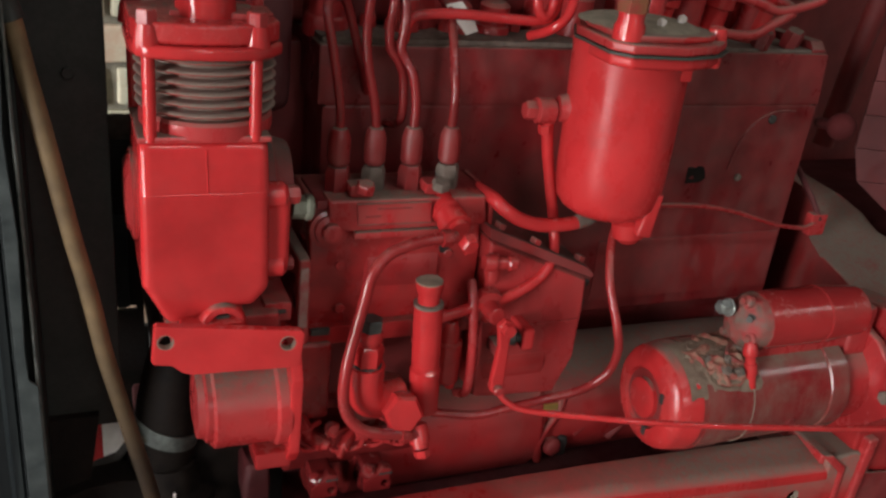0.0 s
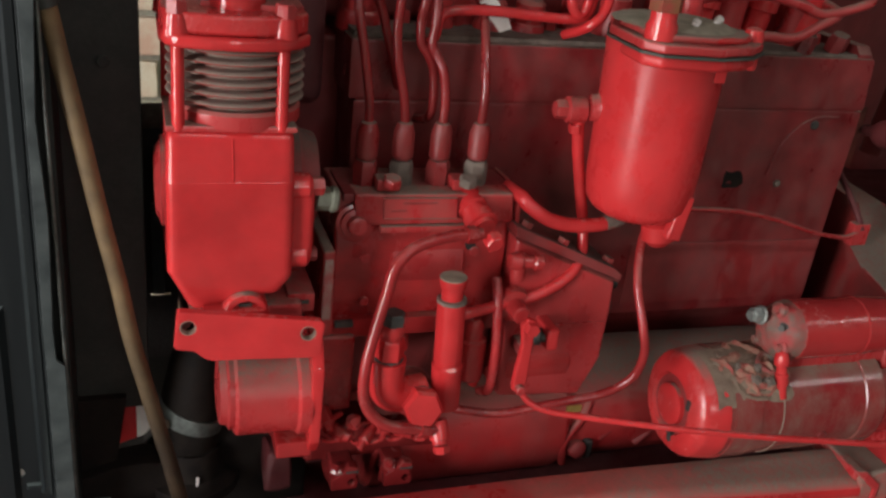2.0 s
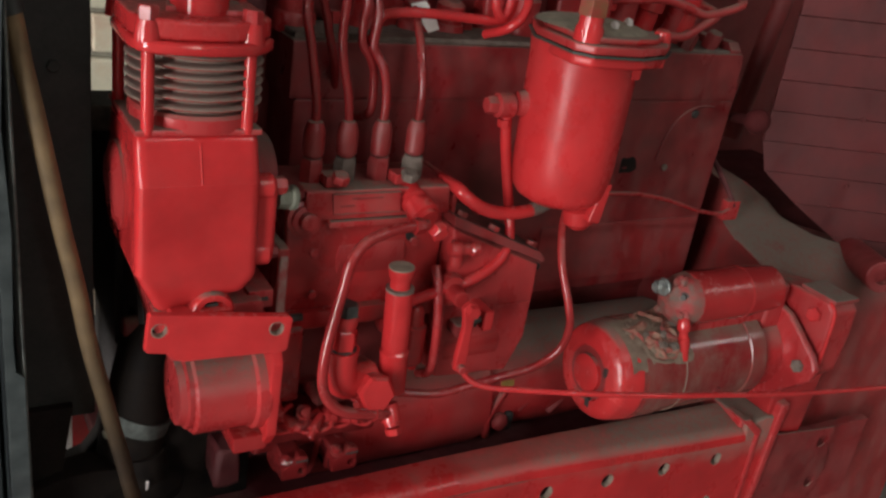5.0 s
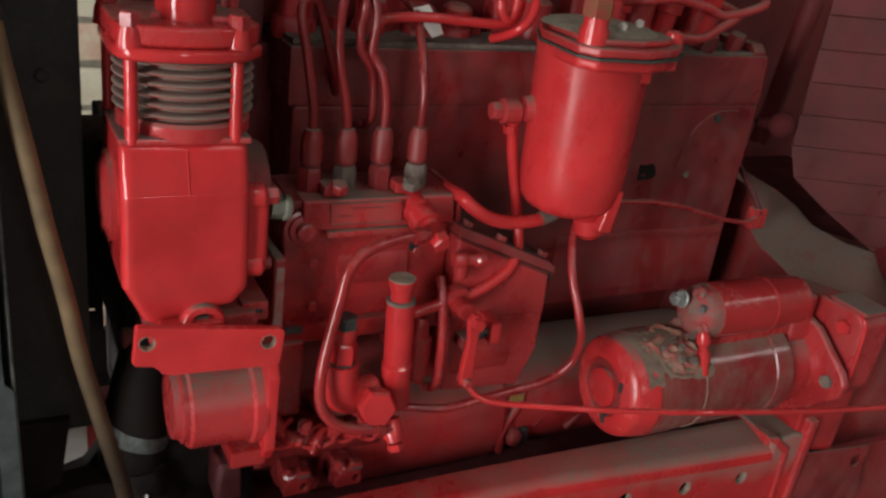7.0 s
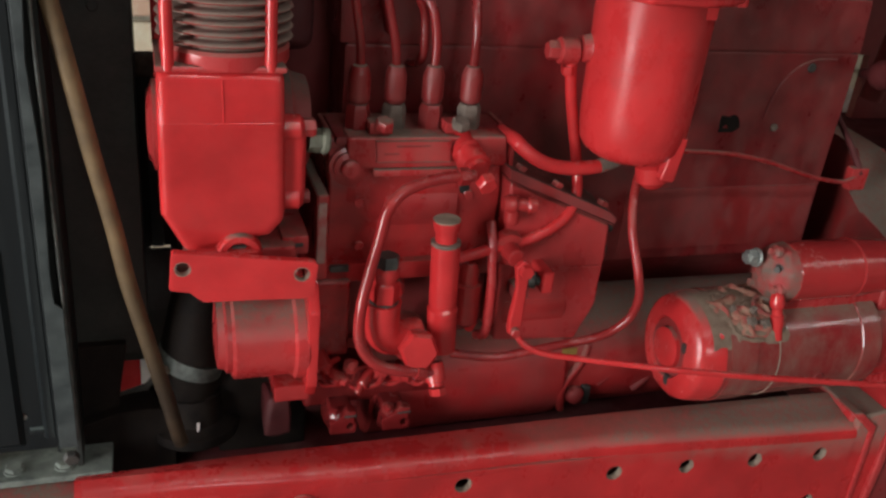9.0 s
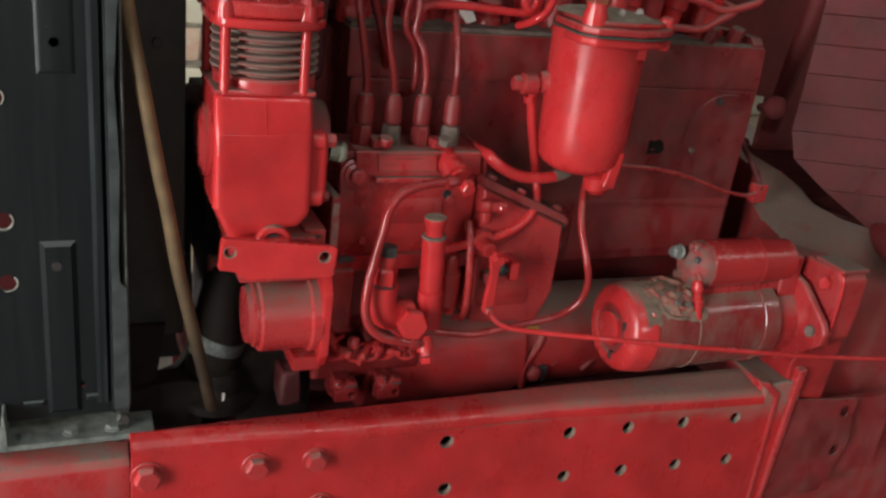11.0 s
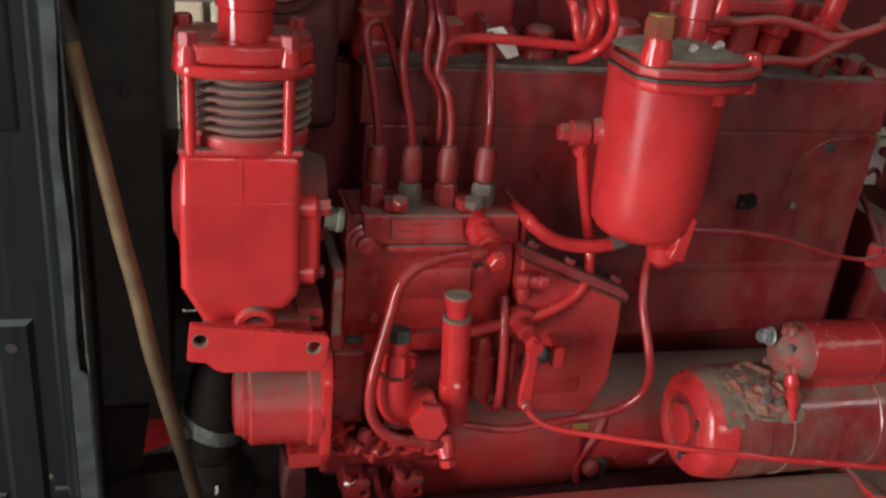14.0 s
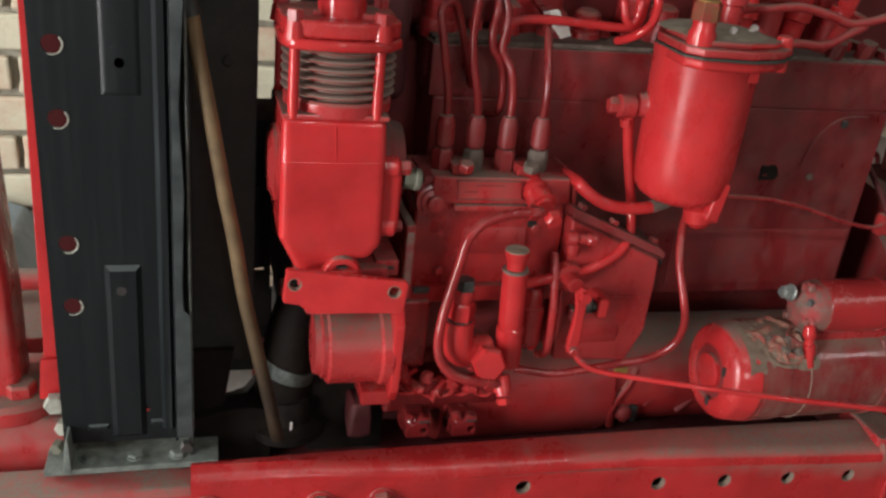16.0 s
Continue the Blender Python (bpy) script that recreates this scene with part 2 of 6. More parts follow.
black_paint = streaked("black_paint_with_dust_streaks", (0.0062, 0.0082, 0.0092), (0.075, 0.09, 0.086), 0.04)
black_edge = streaked("black_paint_with_heavy_streaks", (0.0075, 0.0098, 0.0108), (0.09, 0.11, 0.104), 0.3)
black_dull = plain("dull_black_paint", (0.016, 0.0175, 0.0155), (0.03, 0.0315, 0.028), 30, 0.7, 0, 0.2, 0.001, 0.25)
# flat black that paints the shade inside gaps, slots and holes
gap_black = plain("black_for_shaded_gaps", (0.016, 0.013, 0.012), (0.027, 0.021, 0.019), 20, 0.8)
rubber = plain("black_rubber", (0.018, 0.017, 0.016), (0.03, 0.028, 0.025), 50, 0.7)
def hose_material():
    """Tan rubber with the shade on its lower end painted in brown-black."""
    m, t, b = nodes_of("tan_rubber_shaded_below")
    blot, grain = noise_tex(t, 40, 5), noise_tex(t, 400, 3)
    geo = add(t, "ShaderNodeNewGeometry")
    sep = add(t, "ShaderNodeSeparateXYZ")
    t.links.new(geo.outputs["Position"], sep.inputs[0])
    level = calc(t, "ADD", sep.outputs[2], calc(t, "MULTIPLY", blot, 0.06))
    tan = mixc(t, ramp(t, blot, 0.35, 0.68), (0.16, 0.107, 0.054), (0.10, 0.067, 0.036))
    # brown-black that stands for the shade low on the hose
    oil = mixc(t, ramp(t, blot, 0.35, 0.68), (0.042, 0.026, 0.014), (0.02, 0.013, 0.008))
    t.links.new(mixc(t, ramp(t, level, 0.74, 0.90), oil, tan), b.inputs["Base Color"])
    b.inputs["Roughness"].default_value = 0.6
    b.inputs["Specular IOR Level"].default_value = 0.25
    relief(t, b, grain, 0.2, 0.001)
    return m


hose_tan = hose_material()
zinc = plain("zinc_plated_steel", (0.42, 0.44, 0.42), (0.25, 0.27, 0.25), 120, 0.42, 0.8)
# whitened: sunlight on the nuts and hole rims is in this colour
pale_nut = plain("pale_sunlit_nut_and_rim", (0.36, 0.36, 0.3), (0.22, 0.22, 0.18), 90, 0.7)
clamp_steel = plain("dull_galvanised_band", (0.13, 0.15, 0.135), (0.05, 0.055, 0.05), 60, 0.6, 0.3)
# tan dust, made paler for the light that catches edges
lit_hole_dust = plain("tan_dust_and_light_on_edges", (0.24, 0.19, 0.145), (0.15, 0.1, 0.075), 200, 0.9)
zinc_dusty = plain("dusty_plated_steel", (0.14, 0.145, 0.105), (0.09, 0.085, 0.065), 120, 0.7, 0.25)
brass = plain("yellow_brass", (0.45, 0.3, 0.08), (0.33, 0.2, 0.06), 90, 0.4, 0.6)
worn_brass = plain("brass_under_worn_red_paint", (0.16, 0.06, 0.024), (0.26, 0.026, 0.024), 110, 0.4, 0.3)
chipped = plain("red_paint_chipped_to_primer", (0.30, 0.19, 0.165), (0.3, 0.03, 0.03), 75, 0.5, 0, 0.5, 0.001)
gasket = plain("dark_green_gasket", (0.02, 0.035, 0.028), (0.04, 0.045, 0.035), 200, 0.7)
dark_iron = plain("bare_dark_iron", (0.03, 0.032, 0.03), (0.06, 0.055, 0.048), 120, 0.55, 0.3)
paper = plain("white_paper", (0.78, 0.77, 0.72), (0.66, 0.65, 0.6), 60, 0.9)
white_plastic = plain("white_plastic", (0.7, 0.64, 0.6), (0.55, 0.5, 0.47), 12, 0.6)
blue_plastic = plain("pale_blue_grey_plastic", (0.36, 0.44, 0.5), (0.24, 0.31, 0.36), 14, 0.55)
mortar = plain("pale_mortar", (0.34, 0.32, 0.25), (0.2, 0.185, 0.145), 25, 0.95, 0, 0.7, 0.004)
concrete = plain("oily_concrete_floor", (0.17, 0.155, 0.135), (0.1, 0.092, 0.08), 5, 0.85, 0, 0.4, 0.004)
plaster = plain("grimy_plaster", (0.32, 0.295, 0.26), (0.22, 0.2, 0.17), 4, 0.95, 0, 0.4, 0.004)
roof_sheet = plain("sooty_roof_sheet", (0.16, 0.16, 0.15), (0.1, 0.1, 0.095), 6, 0.7, 0.2)


def brick_material():
    m, t, b = nodes_of("whitewashed_brick")
    info = add(t, "ShaderNodeObjectInfo")
    wash, grain = noise_tex(t, 13, 6, 0.7), noise_tex(t, 150, 4)
    clay = mixc(t, info.outputs["Random"], (0.42, 0.27, 0.19), (0.44, 0.36, 0.25))
    lime = mixc(t, grain, (0.42, 0.4, 0.29), (0.52, 0.48, 0.36))
    cover = calc(t, "ADD", calc(t, "MULTIPLY", wash, 1.0), calc(t, "MULTIPLY", info.outputs["Random"], 0.3))
    t.links.new(mixc(t, ramp(t, cover, 0.38, 0.7), clay, lime), b.inputs["Base Color"])
    b.inputs["Roughness"].default_value = 0.95
    relief(t, b, calc(t, "ADD", calc(t, "MULTIPLY", wash, 0.5), calc(t, "MULTIPLY", grain, 0.4)), 0.6, 0.004)
    return m


brick_clay = brick_material()

# ---- mesh builders ----


def part(name, bm, material, parent=None, label="", sharp=38, flat=True):
    """Links a bmesh as one mesh object, under a thing or a part if one is given."""
    me = bpy.data.meshes.new(name)
    bmesh.ops.recalc_face_normals(bm, faces=bm.faces)
    bm.to_mesh(me)
    bm.free()
    me.materials.append(material)
    me.shade_smooth()
    me.set_sharp_from_angle(angle=radians(sharp))
    ob = new(name, me)
    if flat:
        even = ob.modifiers.new("even_shading", "WEIGHTED_NORMAL")
        even.keep_sharp = True
    if parent is not None:
        ob.parent = parent
        if parent.type == "EMPTY":
            ob.matrix_parent_inverse = Matrix.Translation(parent.location).inverted()
    if label:
        ob["label"] = label
    return ob


def thing(name, at, label, category, group="", kind=""):
    """An Empty at the thing's base, which its parts hang on."""
    ob = new(name)
    ob.location = at
    ob.empty_display_size = 0.02
    return tagged(ob, label, category, group, kind)


def soften(bm, width, segments=2, angle=30):
    if width > 0:
        edges = [e for e in bm.edges if len(e.link_faces) == 2 and e.calc_face_angle(0) > radians(angle)]
        bmesh.ops.bevel(bm, geom=edges, offset=width, segments=segments, affect="EDGES", profile=0.6, clamp_overlap=True)
    return bm


def box(x0, x1, y0, y1, z0, z1, bev=0.002, seg=2):
    bm = bmesh.new()
    m = Matrix.LocRotScale(((x0 + x1) / 2, (y0 + y1) / 2, (z0 + z1) / 2), None, (x1 - x0, y1 - y0, z1 - z0))
    bmesh.ops.create_cube(bm, size=1.0, matrix=m)
    return soften(bm, bev, seg)


def frame_of(axis):
    a = Vector(axis).normalized()
    return a, a.orthogonal().normalized(), a.cross(a.orthogonal().normalized())


def lathe(p, axis, profile, seg=32, turn=0.0, bm=None):
    """Revolves (distance along axis, radius) pairs round the axis through p."""
    bm = bm or bmesh.new()
    a, u, v = frame_of(axis)
    p = Vector(p)
    rings = []
    for d, r in profile:
        if r < 1e-6:
            rings.append([bm.verts.new(p + a * d)])
        else:
            rings.append([bm.verts.new(p + a * d + (u * math.cos(turn + k * math.tau / seg) + v * math.sin(turn + k * math.tau / seg)) * r) for k in range(seg)])
    for r0, r1 in zip(rings, rings[1:]):
        if len(r0) == 1 and len(r1) == 1:
            continue
        for k in range(seg):
            j = (k + 1) % seg
            if len(r0) == 1:
                bm.faces.new((r0[0], r1[k], r1[j]))
            elif len(r1) == 1:
                bm.faces.new((r0[k], r0[j], r1[0]))
            else:
                bm.faces.new((r0[k], r0[j], r1[j], r1[k]))
    for ring in (rings[0], rings[-1]) if profile[0] != profile[-1] else ():
        if len(ring) > 2:
            bm.faces.new(ring)
    return bm


def rod(p, axis, length, r, bev=0.001, seg=24, bm=None):
    b = min(bev, r * 0.5, length * 0.45)
    return lathe(p, axis, [(0, r - b), (b, r), (length - b, r), (length, r - b)], seg, bm=bm)


def hexagon(p, axis, r, h, turn=0.3, bm=None):
    """A hexagon head with chamfered corners."""
    bm = lathe(p, axis, [(0, r), (h * 0.8, r), (h, r * 0.84)], 6, turn, bm)
    return bm


def path_points(points, sub=7):
    pts = [Vector(q) for q in points]
    ext = [2 * pts[0] - pts[1]] + pts + [2 * pts[-1] - pts[-2]]
    out = []
    for i in range(1, len(ext) - 2):
        a, b, c, d = ext[i - 1:i + 3]
        for k in range(sub):
            s = k / sub
            out.append(0.5 * (2 * b + (c - a) * s + (2 * a - 5 * b + 4 * c - d) * s * s + (3 * b - a - 3 * c + d) * s ** 3))
    return out + [pts[-1]]


def tube(points, r, seg=12, sub=7, bm=None, wobble=0.0):
    """A round tube swept along a smooth line through the points."""
    bm = bm or bmesh.new()
    line = path_points(points, sub)
    u = (line[1] - line[0]).normalized().orthogonal().normalized()
    rings = []
    for i, q in enumerate(line):
        d = (line[min(i + 1, len(line) - 1)] - line[max(i - 1, 0)]).normalized()
        u = (u - d * u.dot(d)).normalized()
        v = d.cross(u)
        rr = r * (1 + wobble * noise.noise(q * 60))
        rings.append([bm.verts.new(q + (u * math.cos(k * math.tau / seg) + v * math.sin(k * math.tau / seg)) * rr) for k in range(seg)])
    for r0, r1 in zip(rings, rings[1:]):
        for k in range(seg):
            j = (k + 1) % seg
            bm.faces.new((r0[k], r0[j], r1[j], r1[k]))
    bm.faces.new(rings[0]), bm.faces.new(rings[-1])
    return bm


def prism(outline, axis, a0, a1, bev=0.003, seg=2, skew=None, creases=()):
    """Extrudes an outline along an axis. The outline gives the other two coordinates in x, y, z order; skew may move a point."""
    bm = bmesh.new()
    k = "xyz".index(axis)

    def place(q, a):
        c = list(q)
        c.insert(k, a)
        return Vector(skew(c) if skew else c)

    v0 = [bm.verts.new(place(q, a0)) for q in outline]
    v1 = [bm.verts.new(place(q, a1)) for q in outline]
    n = len(outline)
    front = bm.faces.new(v0)
    bm.faces.new(v1)
    for i in range(n):
        bm.faces.new((v0[i], v0[(i + 1) % n], v1[(i + 1) % n], v1[i]))
    for i, j in creases:
        bmesh.ops.connect_verts(bm, verts=[v0[i], v0[j]])
    bmesh.ops.recalc_face_normals(bm, faces=bm.faces)
    return soften(bm, bev, seg)


def plate(outline, holes, y0, y1, bev=0.0, place=None):
    """A flat plate in the x-z plane with round holes (x, z, radius) right through it."""
    bm = bmesh.new()
    loops = [[(x, z) for x, z in outline]]
    for x, z, r in holes:
        loops.append([(x + r * math.cos(k * math.tau / 20), z + r * math.sin(k * math.tau / 20)) for k in range(20)])
    edges = []
    for lp in loops:
        vs = [bm.verts.new((x, y0, z)) for x, z in lp]
        edges += [bm.edges.new((vs[i], vs[(i + 1) % len(vs)])) for i in range(len(vs))]
    bmesh.ops.triangle_fill(bm, edges=edges, use_beauty=True, use_dissolve=False)
    made = bmesh.ops.extrude_face_region(bm, geom=bm.faces[:])
    bmesh.ops.translate(bm, verts=[g for g in made["geom"] if isinstance(g, bmesh.types.BMVert)], vec=(0, y1 - y0, 0))
    if place:
        for v in bm.verts:
            v.co = place(v.co)
    bmesh.ops.recalc_face_normals(bm, faces=bm.faces)
    if bev:
        rim = [e for e in bm.edges if len(e.link_faces) == 2 and e.calc_face_angle(0) > radians(50)]
        bmesh.ops.bevel(bm, geom=rim, offset=bev, segments=2, affect="EDGES", profile=0.6)
    return bm


def join(*meshes):
    """Several bmeshes as one."""
    first = meshes[0]
    for other in meshes[1:]:
        me = bpy.data.meshes.new("joined")
        other.to_mesh(me)
        other.free()
        first.from_mesh(me)
        bpy.data.meshes.remove(me)
    return first


def roughen(bm, amount, scale, cuts=0):
    """Uneven casting: moves each vertex a little."""
    if cuts:
        bmesh.ops.subdivide_edges(bm, edges=bm.edges[:], cuts=cuts, use_grid_fill=True)
    for v in bm.verts:
        v.co += noise.noise_vector(v.co * scale) * amount
    return bm


def bolt(parent, p, axis, r, h, material, washer=0.0, label=""):
    """A hexagon bolt, with a washer if wanted."""
    head = part("bolt", hexagon(p, axis, r, h, random.uniform(0, 1)), material, parent, label)
    if washer:
        part("washer", rod(Vector(p) - Vector(axis).normalized() * 0.001, axis, 0.003, washer, 0.0006, 20), material, head)
    return head



def rescale(obs, pivot, k):
    """Scales meshes about a pivot; k is a factor, or a function of a point."""
    p = Vector(pivot)
    for ob in obs:
        for v in ob.data.vertices:
            v.co = p + (v.co - p) * (k(v.co) if callable(k) else k)


def meshes_of(top):
    return [ob for ob in top.children_recursive if ob.type == "MESH"]

# ---- the shed ----
tagged(part("floor", box(-2.8, 4.2, -3.2, 2.24, -0.2, 0.0, 0), concrete), "oil-stained grey concrete floor of the shed", "floor", kind="structure")
roof = bmesh.new()
roof = join(box(-2.8, 4.2, -1.255, 2.24, 3.3, 3.4, 0), box(-2.8, 4.2, -3.2, -1.345, 3.3, 3.4, 0), box(-2.8, -0.15, -1.345, -1.255, 3.3, 3.4, 0), box(3.85, 4.2, -1.345, -1.255, 3.3, 3.4, 0))
tagged(part("ceiling", roof, roof_sheet), "grey sheet roof with a narrow open roof light", "ceiling", kind="structure")
wall_n = tagged(part("wall_north", box(-2.8, 4.2, 2.012, 2.24, 0.0, 3.3, 0), mortar), "old brick wall under patchy whitewash", "wall", kind="structure")
south = join(box(-2.8, 0.35, -3.2, -3.0, 0, 3.3, 0), box(0.75, 4.2, -3.2, -3.0, 0, 3.3, 0), box(0.35, 0.75, -3.2, -3.0, 2.2, 3.3, 0), box(0.35, 0.75, -3.2, -3.0, 0, 1.9, 0))
tagged(part("wall_south", south, plaster), "limewashed wall with a small open window", "wall", kind="structure")
west = join(box(-2.8, -2.6, -3.0, -1.43, 0, 3.3, 0), box(-2.8, -2.6, -0.47, 0.8, 0, 3.3, 0), box(-2.8, -2.6, 1.8, 2.012, 0, 3.3, 0), box(-2.8, -2.6, 0.8, 1.8, 0, 0.9, 0), box(-2.8, -2.6, 0.8, 1.8, 2.1, 3.3, 0), box(-2.8, -2.6, -1.43, -0.47, 2.25, 3.3, 0))
tagged(part("wall_west", west, plaster), "limewashed wall with an open doorway and a window", "wall", kind="structure")
tagged(part("wall_east", box(4.0, 4.2, -3.0, 2.012, 0, 3.3, 0), plaster), "plain limewashed shed wall", "wall", kind="structure")
tagged(part("ground", box(-300, 300, -300, 300, -0.6, -0.21, 0), concrete), "bare grey yard round the shed", "ground", kind="structure")

# ---- engine block ----
block = thing("engine_block", (0.54, 0.95, 0.58), "dull red cast-iron diesel engine block filmed with dust", "engine")
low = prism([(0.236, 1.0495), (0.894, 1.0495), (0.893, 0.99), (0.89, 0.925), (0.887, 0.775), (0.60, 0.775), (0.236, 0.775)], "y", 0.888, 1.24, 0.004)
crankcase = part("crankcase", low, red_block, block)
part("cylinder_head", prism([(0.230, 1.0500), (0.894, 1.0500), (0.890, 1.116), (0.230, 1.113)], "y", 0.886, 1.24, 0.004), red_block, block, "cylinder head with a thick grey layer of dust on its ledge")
part("head_gasket", box(0.24, 0.882, 0.8895, 1.23, 1.0485, 1.0508, 0), red_shade, block)
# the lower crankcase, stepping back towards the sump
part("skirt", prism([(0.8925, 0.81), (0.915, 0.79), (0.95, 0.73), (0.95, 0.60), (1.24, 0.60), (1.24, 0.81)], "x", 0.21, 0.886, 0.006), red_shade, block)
sump = lathe((0.27, 0.905, 0.645), (1, 0, 0), [(0, 0.085), (0.004, 0.09), (0.246, 0.09), (0.252, 0.088), (0.258, 0.0795), (0.62, 0.077), (0.624, 0.05)], 44)
part("sump", sump, red_belly, block, "rounded red sump coated with grey dust")
part("sump_rib", tube([(0.556, 0.838, 0.682), (0.545, 0.829, 0.664), (0.527, 0.824, 0.642), (0.519, 0.822, 0.626), (0.524, 0.826, 0.608), (0.530, 0.834, 0.592)], 0.006, 10), red_belly, block)
for x, z in ((0.612, 0.660), (0.666, 0.645)):
    part("sump_rib", tube([(x, 0.838, z), (x - 0.018, 0.832, z - 0.017), (x - 0.036, 0.832, z - 0.034)], 0.0055, 10), red_shade, block)
# black box painted as the shade between boss and sump
part("sump_recess", roughen(box(0.551, 0.565, 0.822, 0.84, 0.602, 0.630, 0.004, 3), 0.002, 90, 1), gap_black, block, "black box standing for the shaded gap beside the boss")
part("sump_plug", lathe((0.54, 0.83, 0.618), (0.2, -1, 0.1), [(0, 0.013), (0.012, 0.012), (0.015, 0.009), (0.016, 0.003)], 16), red_shade, block)
# black patch in place of a shaded recess
part("core_plug_recess", roughen(box(0.712, 0.741, 0.8873, 0.892, 0.947, 0.969, 0.004, 3), 0.003, 90, 2), hose_black, block, "square opening in the block shown as a flat black patch")
part("bolt", hexagon((0.792, 0.888, 0.954), (0, -1, 0), 0.005, 0.004), dust_grey, block, "small grey bolt head")
part("plug_hole", rod((0.826, 0.889, 1.031), (0, -1, 0), 0.0035, 0.006, 0.001), dark_iron, block)
ridge = [(0.773, 0.888, 0.965), (0.780, 0.888, 0.995), (0.793, 0.888, 1.018), (0.812, 0.888, 1.034), (0.835, 0.888, 1.041), (0.86, 0.888, 1.041)]
part("cast_rib", tube(ridge, 0.0019, 8), red_block, block)
part("pad", box(0.60, 0.885, 0.8868, 0.892, 0.79, 0.874, 0.001), red_sump, block)
# the head's top: dust ledge, ports, injector seats, rocker cover
part("dust_layer", roughen(box(0.234, 0.88, 0.893, 0.962, 1.1135, 1.1195, 0.001), 0.0012, 70, 3), dust_grey, block, "thick grey dust lying on the ledge")
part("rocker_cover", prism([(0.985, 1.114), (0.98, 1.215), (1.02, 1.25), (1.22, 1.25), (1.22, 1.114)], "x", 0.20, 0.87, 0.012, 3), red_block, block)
for x, h, r in ((0.25, 0.05, 0.02), (0.335, 0.042, 0.016), (0.398, 0.036, 0.016), (0.443, 0.038, 0.017), (0.548, 0.05, 0.018), (0.70, 0.06, 0.02), (0.80, 0.058, 0.016)):
    part("injector_seat", lathe((x, 0.945, 1.113), (0, -0.12, 1), [(0, r * 1.25), (h * 0.35, r * 1.2), (h * 0.45, r), (h, r), (h + 0.004, r * 0.7)], 20), red_worn, block)
for x in (0.26, 0.30, 0.36, 0.42, 0.475, 0.62, 0.66, 0.755, 0.845):
    part("bolt", hexagon((x, 0.955, 1.115), (0, 0, 1), 0.010, 0.018, x * 40), red_worn, block)
for x0, x1, h in ((0.235, 0.275, 0.085), (0.345, 0.415, 0.075), (0.50, 0.53, 0.06), (0.61, 0.655, 0.08), (0.705, 0.74, 0.085), (0.79, 0.83, 0.085)):
    part("port", box(x0, x1, 0.955, 0.99, 1.112, 1.112 + h, 0.008, 3), red_worn, block)
for x in (0.655, 0.735, 0.805):
    part("injector", lathe((x, 0.935, 1.13), (0.12, -0.1, 1), [(0, 0.015), (0.03, 0.015), (0.032, 0.019), (0.05, 0.019), (0.052, 0.013), (0.10, 0.013)], 18), red_gloss, block)
for x, y in ((0.628, 0.91), (0.835, 0.905), (0.848, 0.915), (0.787, 0.9)):
    part("union_nut", hexagon((x, y, 1.12), (0.1, -0.3, 1), 0.0115, 0.022, x * 30), red_block, block)
part("cross_pipe", tube([(0.60, 0.90, 1.152), (0.625, 0.885, 1.175), (0.655, 0.87, 1.181), (0.70, 0.87, 1.185), (0.745, 0.866, 1.177), (0.775, 0.861, 1.170), (0.83, 0.862, 1.184), (0.85, 0.88, 1.19)], 0.0056, 12), red_worn, block)
part("cross_pipe", tube([(0.655, 0.86, 1.135), (0.695, 0.858, 1.142), (0.735, 0.856, 1.142), (0.765, 0.856, 1.157), (0.80, 0.87, 1.17), (0.82, 0.93, 1.175)], 0.0056, 12), red_worn, block)
part("tie_bar", box(0.66, 0.745, 0.915, 0.93, 1.185, 1.20, 0.004), red_worn, block)
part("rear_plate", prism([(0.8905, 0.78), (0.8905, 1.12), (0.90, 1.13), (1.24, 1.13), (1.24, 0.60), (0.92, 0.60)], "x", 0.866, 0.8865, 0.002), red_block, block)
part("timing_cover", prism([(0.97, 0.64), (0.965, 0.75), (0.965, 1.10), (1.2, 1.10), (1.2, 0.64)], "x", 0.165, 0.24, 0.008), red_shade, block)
# added dark body that keeps light off the block's left end
housing = part("thermostat_housing", prism([(0.905, 1.035), (0.90, 1.16), (0.915, 1.30), (0.95, 1.36), (1.2, 1.36), (1.2, 1.035)], "x", 0.106, 0.208, 0.02, 4), maroon, block, "dark maroon housing added behind the compressor to block light")
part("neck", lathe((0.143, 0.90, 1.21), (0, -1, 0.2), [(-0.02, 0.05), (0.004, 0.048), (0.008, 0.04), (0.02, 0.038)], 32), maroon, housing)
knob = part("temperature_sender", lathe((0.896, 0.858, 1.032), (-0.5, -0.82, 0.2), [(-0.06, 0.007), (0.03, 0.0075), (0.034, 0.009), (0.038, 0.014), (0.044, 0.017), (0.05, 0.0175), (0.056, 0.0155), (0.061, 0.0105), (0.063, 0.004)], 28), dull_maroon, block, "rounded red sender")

tagged(part("paper_tag", roughen(prism([(0.363, 1.156), (0.380, 1.160), (0.398, 1.141), (0.405, 1.128), (0.392, 1.125), (0.383, 1.134), (0.37, 1.146)], "y", 0.893, 0.8945, 0.0), 0.003, 60), paper), "small torn white paper tag caught on the pipes", "tag")

# ---- air compressor ----
comp = thing("air_compressor", (0.105, 0.80, 0.84), "glossy red air compressor with dusty cooling fins", "compressor")


def lean_back(c):
    """The upper part of the crankcase front slopes away."""
    x, y, z = c
    if y < 0.78:
        y += max(0.0, z - 1.014) * 0.47
        y += max(0.0, 0.90 - z) * 0.5
    return x, y, z


